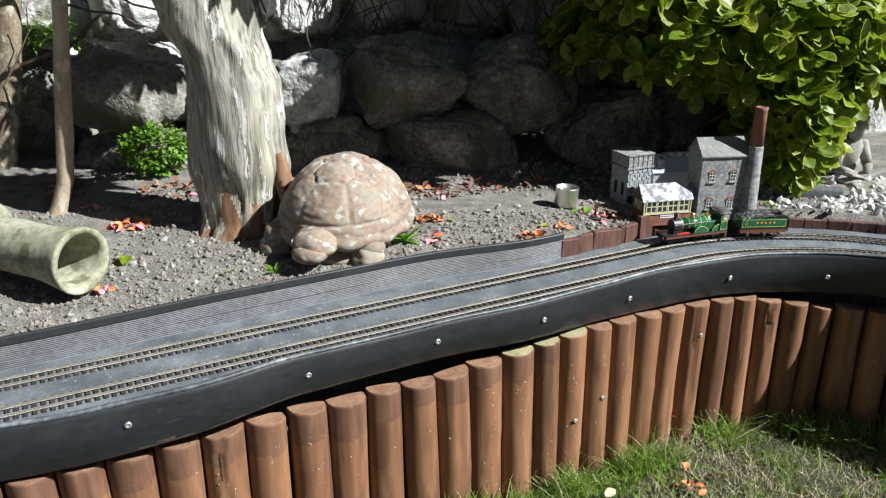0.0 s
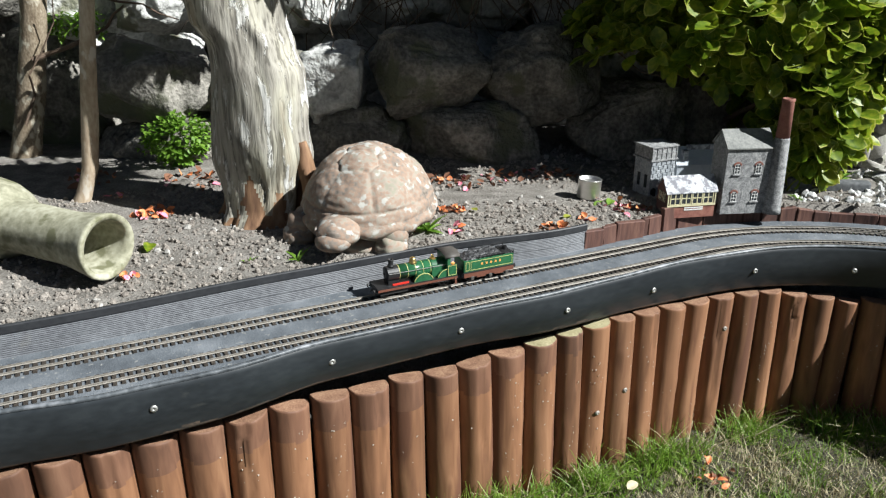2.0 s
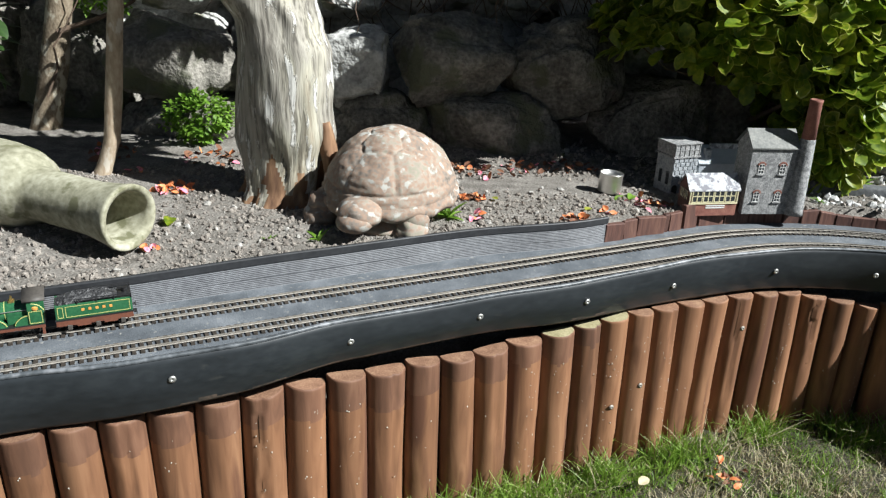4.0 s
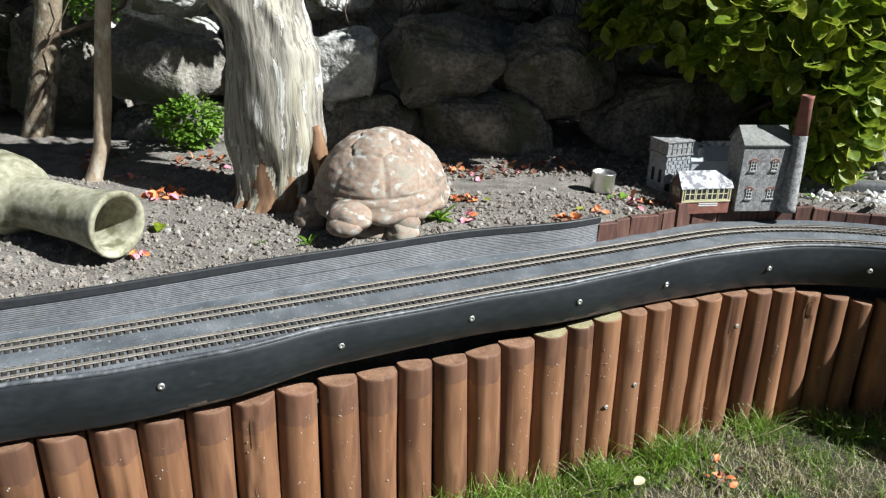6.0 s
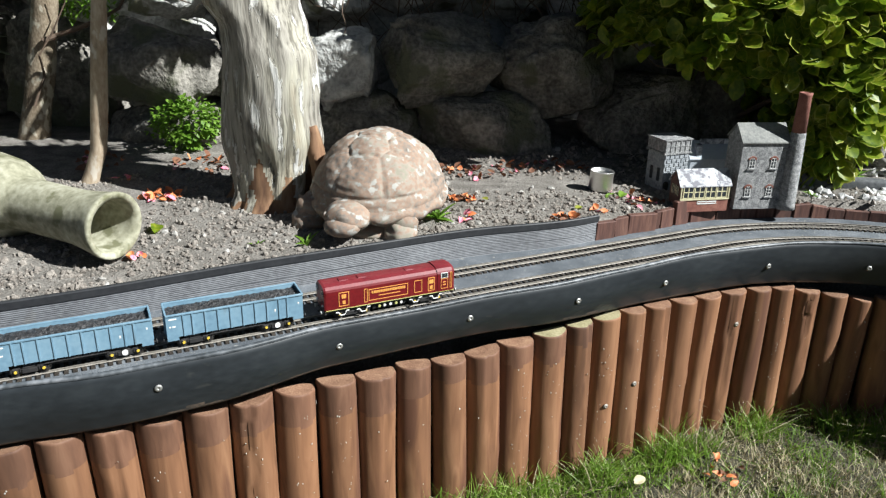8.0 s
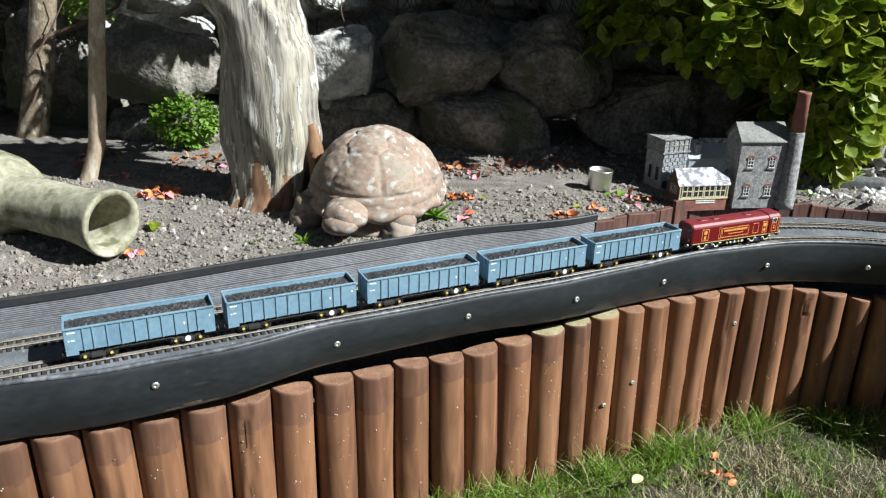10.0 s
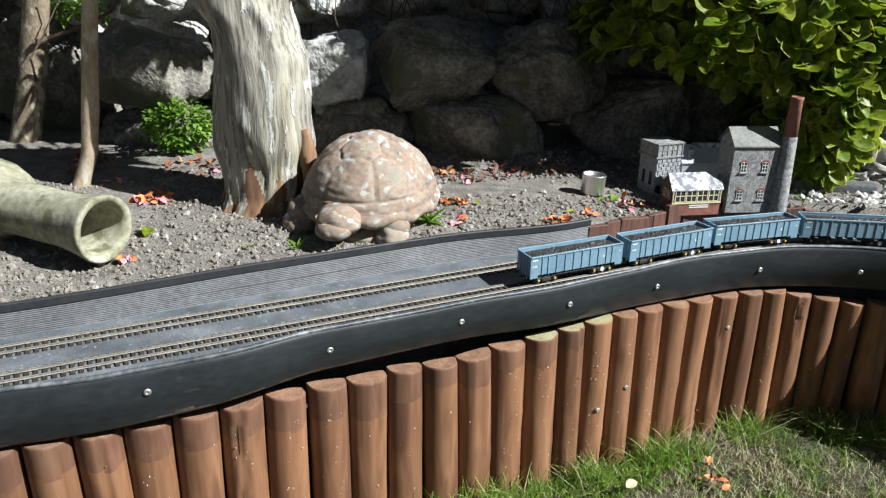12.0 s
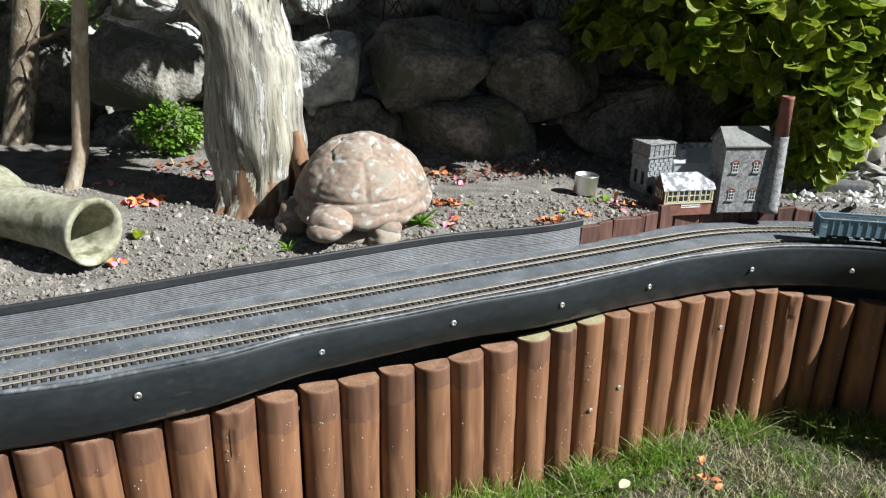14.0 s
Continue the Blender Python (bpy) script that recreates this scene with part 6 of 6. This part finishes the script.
    # glossy leaves on a twig hanging in at the side
    t = tagged(new("glossy_shrub"), "young shrub stem with a few glossy dark green leaves", "shrub")
    t.location = (-0.86, 1.25, 0.21)
    bm = bmesh.new()
    tube(bm, (-0.16, 0, -0.19), (-0.11, 0, 0.02), 0.006, 0.004, 8)
    tube(bm, (-0.11, 0, 0.02), (-0.02, 0, 0.03), 0.003, 0.002, 8)
    tube(bm, (-0.02, 0, 0.03), (0.0, 0, -0.04), 0.002, 0.0015, 8)
    part("stem", bm, M["twig"], t)
    rnd2 = random.Random(77)
    s = Scatter()
    for k in range(900):
        w = Vector((rnd2.gauss(0, 1), rnd2.gauss(0, 1), rnd2.gauss(0, 1))).normalized()
        p = Vector((-0.2, 0.24, 0.12)) + Vector((w.x * 0.2, w.y * 0.11, w.z * 0.3)) * rnd2.uniform(0.5, 1.05)
        v, f, m = leaf_shape(0.05, 0.024, 0.25, 0.2)
        s.add(v, f, [0] * len(m), facing(p, w + Vector((rnd2.gauss(0, 0.6), rnd2.gauss(0, 0.6), rnd2.gauss(0, 0.6)))))
    s.done("foliage", [M["leaf_dark"]], t, "mass of dark leaves", True)["kind"] = "stuff"
    for p, w in (((-0.01, 0, 0.0), (1, -0.2, 0.35)), ((-0.008, 0, -0.035), (1, -0.3, 0.2)), ((-0.03, 0, 0.04), (0.4, -0.5, 0.9)), ((-0.02, 0, 0.02), (-0.6, -0.6, 0.1))):
        v, f, m = leaf_shape(0.062, 0.03, 0.25, 0.15)
        s = Scatter()
        s.add(v, f, [0] * len(m), facing(p, w, 0.5))
        s.done("leaf", [M["leaf_dark"]], t, "", True)


def make_crumbs():
    rnd = random.Random(11)
    s, q, g = Scatter(), Scatter(), Scatter()
    bm = bmesh.new()
    bmesh.ops.create_icosphere(bm, subdivisions=1, radius=1.0)
    V = [v.co.copy() for v in bm.verts]
    F = [tuple(v.index for v in f.verts) for f in bm.faces]
    bm.free()

    def lump(sc, x, y, r, z=None):
        d = [1 + rnd.uniform(-0.3, 0.3) for _ in V]
        sc.add([v * k for v, k in zip(V, d)], F, [0] * len(F), Matrix.Translation((x, y, (soil_at(x, y) if z is None else z) + r * 0.25)) @ pose(0, 0, 0, rnd.uniform(0, 360), rnd.uniform(0, 360), 0) @ Matrix.Diagonal((r, r * rnd.uniform(0.6, 1), r * rnd.uniform(0.5, 0.9), 1)))
    k = 0
    while k < 10500:
        u, v = rnd.uniform(-1.1, 0.3), 0.118 + 0.45 * rnd.random() ** 1.15
        p = line(u, v)
        if noise.noise(p * 5) < -0.55 + 0.3 * rnd.random():
            continue
        lump(s, p.x, p.y, 0.0014 + 0.0045 * rnd.random() ** 4)
        k += 1
    tagged(s.done("soil_crumbs", [M["clod"]]), "loose crumbs of dry soil", "soil", kind="stuff")
    for k in range(220):
        p = line(rnd.uniform(-1.1, 0.1), 0.12 + 0.35 * rnd.random())
        lump(q, p.x, p.y, 0.0015 + 0.006 * rnd.random() ** 4)
    tagged(q.done("pebbles", [M["pebble"]]), "pale pebbles scattered on the soil", "pebbles", kind="stuff")
    for k in range(1500):
        a = rnd.uniform(0.21, 0.75)
        p = line(a, 0.128 + 0.26 * rnd.random() ** 1.3)
        lump(g, p.x, p.y, rnd.uniform(0.004, 0.011), 0.006 + 0.02 * rnd.random())
    tagged(g.done("white_gravel", [M["gravel"]]), "white and grey angular gravel beside the track", "gravel", kind="stuff")
    bm = bmesh.new()
    box(bm, -0.07, 0.075, -0.012, 0.012, -0.01, 0.024, 0.006)
    for v in bm.verts:
        v.co.z += 0.006 * noise.noise((v.co.x * 25, 0, 0))
    ob = obj("dark_stone_slab", bm, M["slab"], True)
    ob.matrix_basis = pose(0.74, 1.345, 0.02, 0, 0, -6)
    tagged(ob, "dark flat stone lying among the white gravel", "stone")
    ob = boulder("grey_rock", (0.93, 1.42, 0.0), (0.09, 0.05, 0.025), 31.0, M["rock_pale"])
    tagged(ob, "low pale rock below the garden figure", "rock")


def make_grass():
    rnd = random.Random(21)
    g, d = Scatter(), Scatter()

    def blade(sc, x, y, h, w):
        lean = Vector((rnd.gauss(0, 0.45), rnd.gauss(0, 0.45), 1)).normalized()
        bend = Vector((rnd.gauss(0, 0.5), rnd.gauss(0, 0.5), -0.25))
        a = rnd.uniform(0, math.pi)
        side = Vector((math.cos(a), math.sin(a), 0)) * w
        v = []
        for k in range(4):
            u = k / 3
            c = lean * h * u + bend * h * u * u * 0.6
            ww = side * (1 - u * 0.85)
            v += [c - ww, c + ww]
        sc.add(v, [(0, 1, 3, 2), (2, 3, 5, 4), (4, 5, 7, 6)], [0, 0, 0], Matrix.Translation((x, y, -0.325)))
    k = 0
    while k < 21000:
        s, v = rnd.uniform(-0.62, 0.55), -0.036 - 0.36 * rnd.random() ** 1.4
        p = line(s, v)
        if p.y < 0.35:
            continue
        clump = noise.noise(p * 9) + 0.6 * noise.noise(p * 26)
        near = v > -0.085
        if clump + (0.5 if near else 0) < 0.05 + 0.25 * rnd.random():
            if rnd.random() < 0.8:
                blade(d if rnd.random() < 0.8 else g, p.x, p.y, rnd.uniform(0.008, 0.034), 0.0008)
            k += 1
            continue
        tall = 1.9 if near and noise.noise((s * 9, 4, 0)) > -0.05 else 0.8
        blade(g if rnd.random() < 0.84 else d, p.x, p.y, rnd.uniform(0.014, 0.042) * tall, rnd.uniform(0.0007, 0.0015))
        k += 1
    tagged(g.done("grass", [M["grass"]], None, "", True), "uneven green grass at the foot of the logs", "grass", kind="stuff")
    tagged(d.done("dead_grass", [M["straw"]], None, "", True), "dry straw-coloured grass on the lawn", "grass", kind="stuff")


make_rock_wall()
make_stump()
# the last two limbs hold leaf clusters added above the view as shade casters
make_tree("slim_tree", [(-0.806, 1.5, 0.022, 0.032), (-0.791, 1.5, 0.073, 0.0285), (-0.768, 1.5, 0.157, 0.0255), (-0.732, 1.5, 0.312, 0.0235), (-0.685, 1.5, 0.614, 0.021), (-0.653, 1.5, 1.012, 0.016)], M["bark"], "slim tree stem with lichen-mottled brown bark",
          [((-0.735, 1.47, 0.24), (-0.55, 1.53, 0.33), 0.006), ((-0.70, 1.47, 0.38), (-0.45, 1.50, 0.36), 0.005), ((-0.70, 1.47, 0.4), (-0.48, 1.57, 0.3), 0.004), ((-0.765, 1.46, 0.12), (-0.66, 1.46, 0.34), 0.003), ((-0.69, 1.5, 0.55), (-0.12, 1.33, 0.68), 0.006), ((-0.12, 1.33, 0.68), (0.02, 1.11, 0.69), 0.004)],
          [((-0.10, 1.335, 0.68), (0.12, 0.06, 0.06)), ((0.02, 1.11, 0.69), (0.10, 0.045, 0.04))])
make_tree("sapling", [(-0.583, 1.225, 0.02, 0.0165), (-0.565, 1.225, 0.06, 0.0135), (-0.549, 1.225, 0.1, 0.0135), (-0.5375, 1.225, 0.179, 0.0128), (-0.5255, 1.225, 0.267, 0.0125), (-0.515, 1.225, 0.334, 0.0115), (-0.49, 1.225, 0.55, 0.0105), (-0.46, 1.225, 0.9, 0.009)],
          M["smooth_bark"], "slender young tree stem with smooth tan bark", [])
make_tortoise()
make_pot()
make_bush()
make_brambles()
make_engine_house()
make_signal_box()
make_water_tower()
make_shed()
make_can()
make_cherub()
make_litter()
make_crumbs()
make_grass()


# ---- what moves ----
FREIGHT = [(0.0, -2.9), (6.5, -0.989), (7.0, -0.843), (7.5, -0.696), (8.0, -0.548), (10.5, 0.1535), (11.0, 0.2975), (11.5, 0.4405), (12.0, 0.5800),
           (12.5, 0.7185), (13.0, 0.8545), (13.5, 0.9860), (14.0, 1.115)]
STEAM = [(0.0, 0.064), (0.5, -0.075), (1.0, -0.204), (1.5, -0.334), (2.0, -0.468), (2.5, -0.601), (3.0, -0.735), (3.5, -0.868), (4.0, -1.001), (14.0, -3.66)]


def between(keys, t):
    for (a, p), (b, q) in zip(keys, keys[1:]):
        if t <= b:
            return p + (q - p) * (t - a) / (b - a)
    return keys[-1][1]


def on_track(s, off, half, back=False):
    """The pose of a vehicle whose bogies stand half a length before and behind s."""
    a, b = line(s - half, off), line(s + half, off)
    p, w = (a + b) / 2, b - a
    return pose(p.x, p.y, 0, 0, 0, math.degrees(math.atan2(w.y, w.x)) + (180 if back else 0))


def motions():
    times = [0.25 * k for k in range(57)]
    trains = [(diesel, FREIGHT, 0.0, 0.0485, 0.0, False)]
    trains += [(w, FREIGHT, -0.1855 - 0.1645 * k, 0.0455, 0.0, False) for k, w in enumerate(wagons)]
    trains += [(engine, STEAM, 0.0, 0.03, SPACING, True), (tender, STEAM, 0.111, 0.025, SPACING, True)]
    for thing, keys, lag, half, off, back in trains:
        walk(thing, [(t, on_track(between(keys, t) + lag, off, half, back)) for t in times])
        for wheels in [o for o in thing.children if o.name.startswith("wheelset")]:
            x, r = wheels.location.x, wheels.location.z
            turn = -1 if back else 1
            walk(wheels, [(k / FPS, pose(x, 0, r, 0, 0, 0) @ Matrix.Rotation(turn * between(keys, k / FPS) / r, 4, "Y")) for k in range(14 * FPS + 1)])


motions()
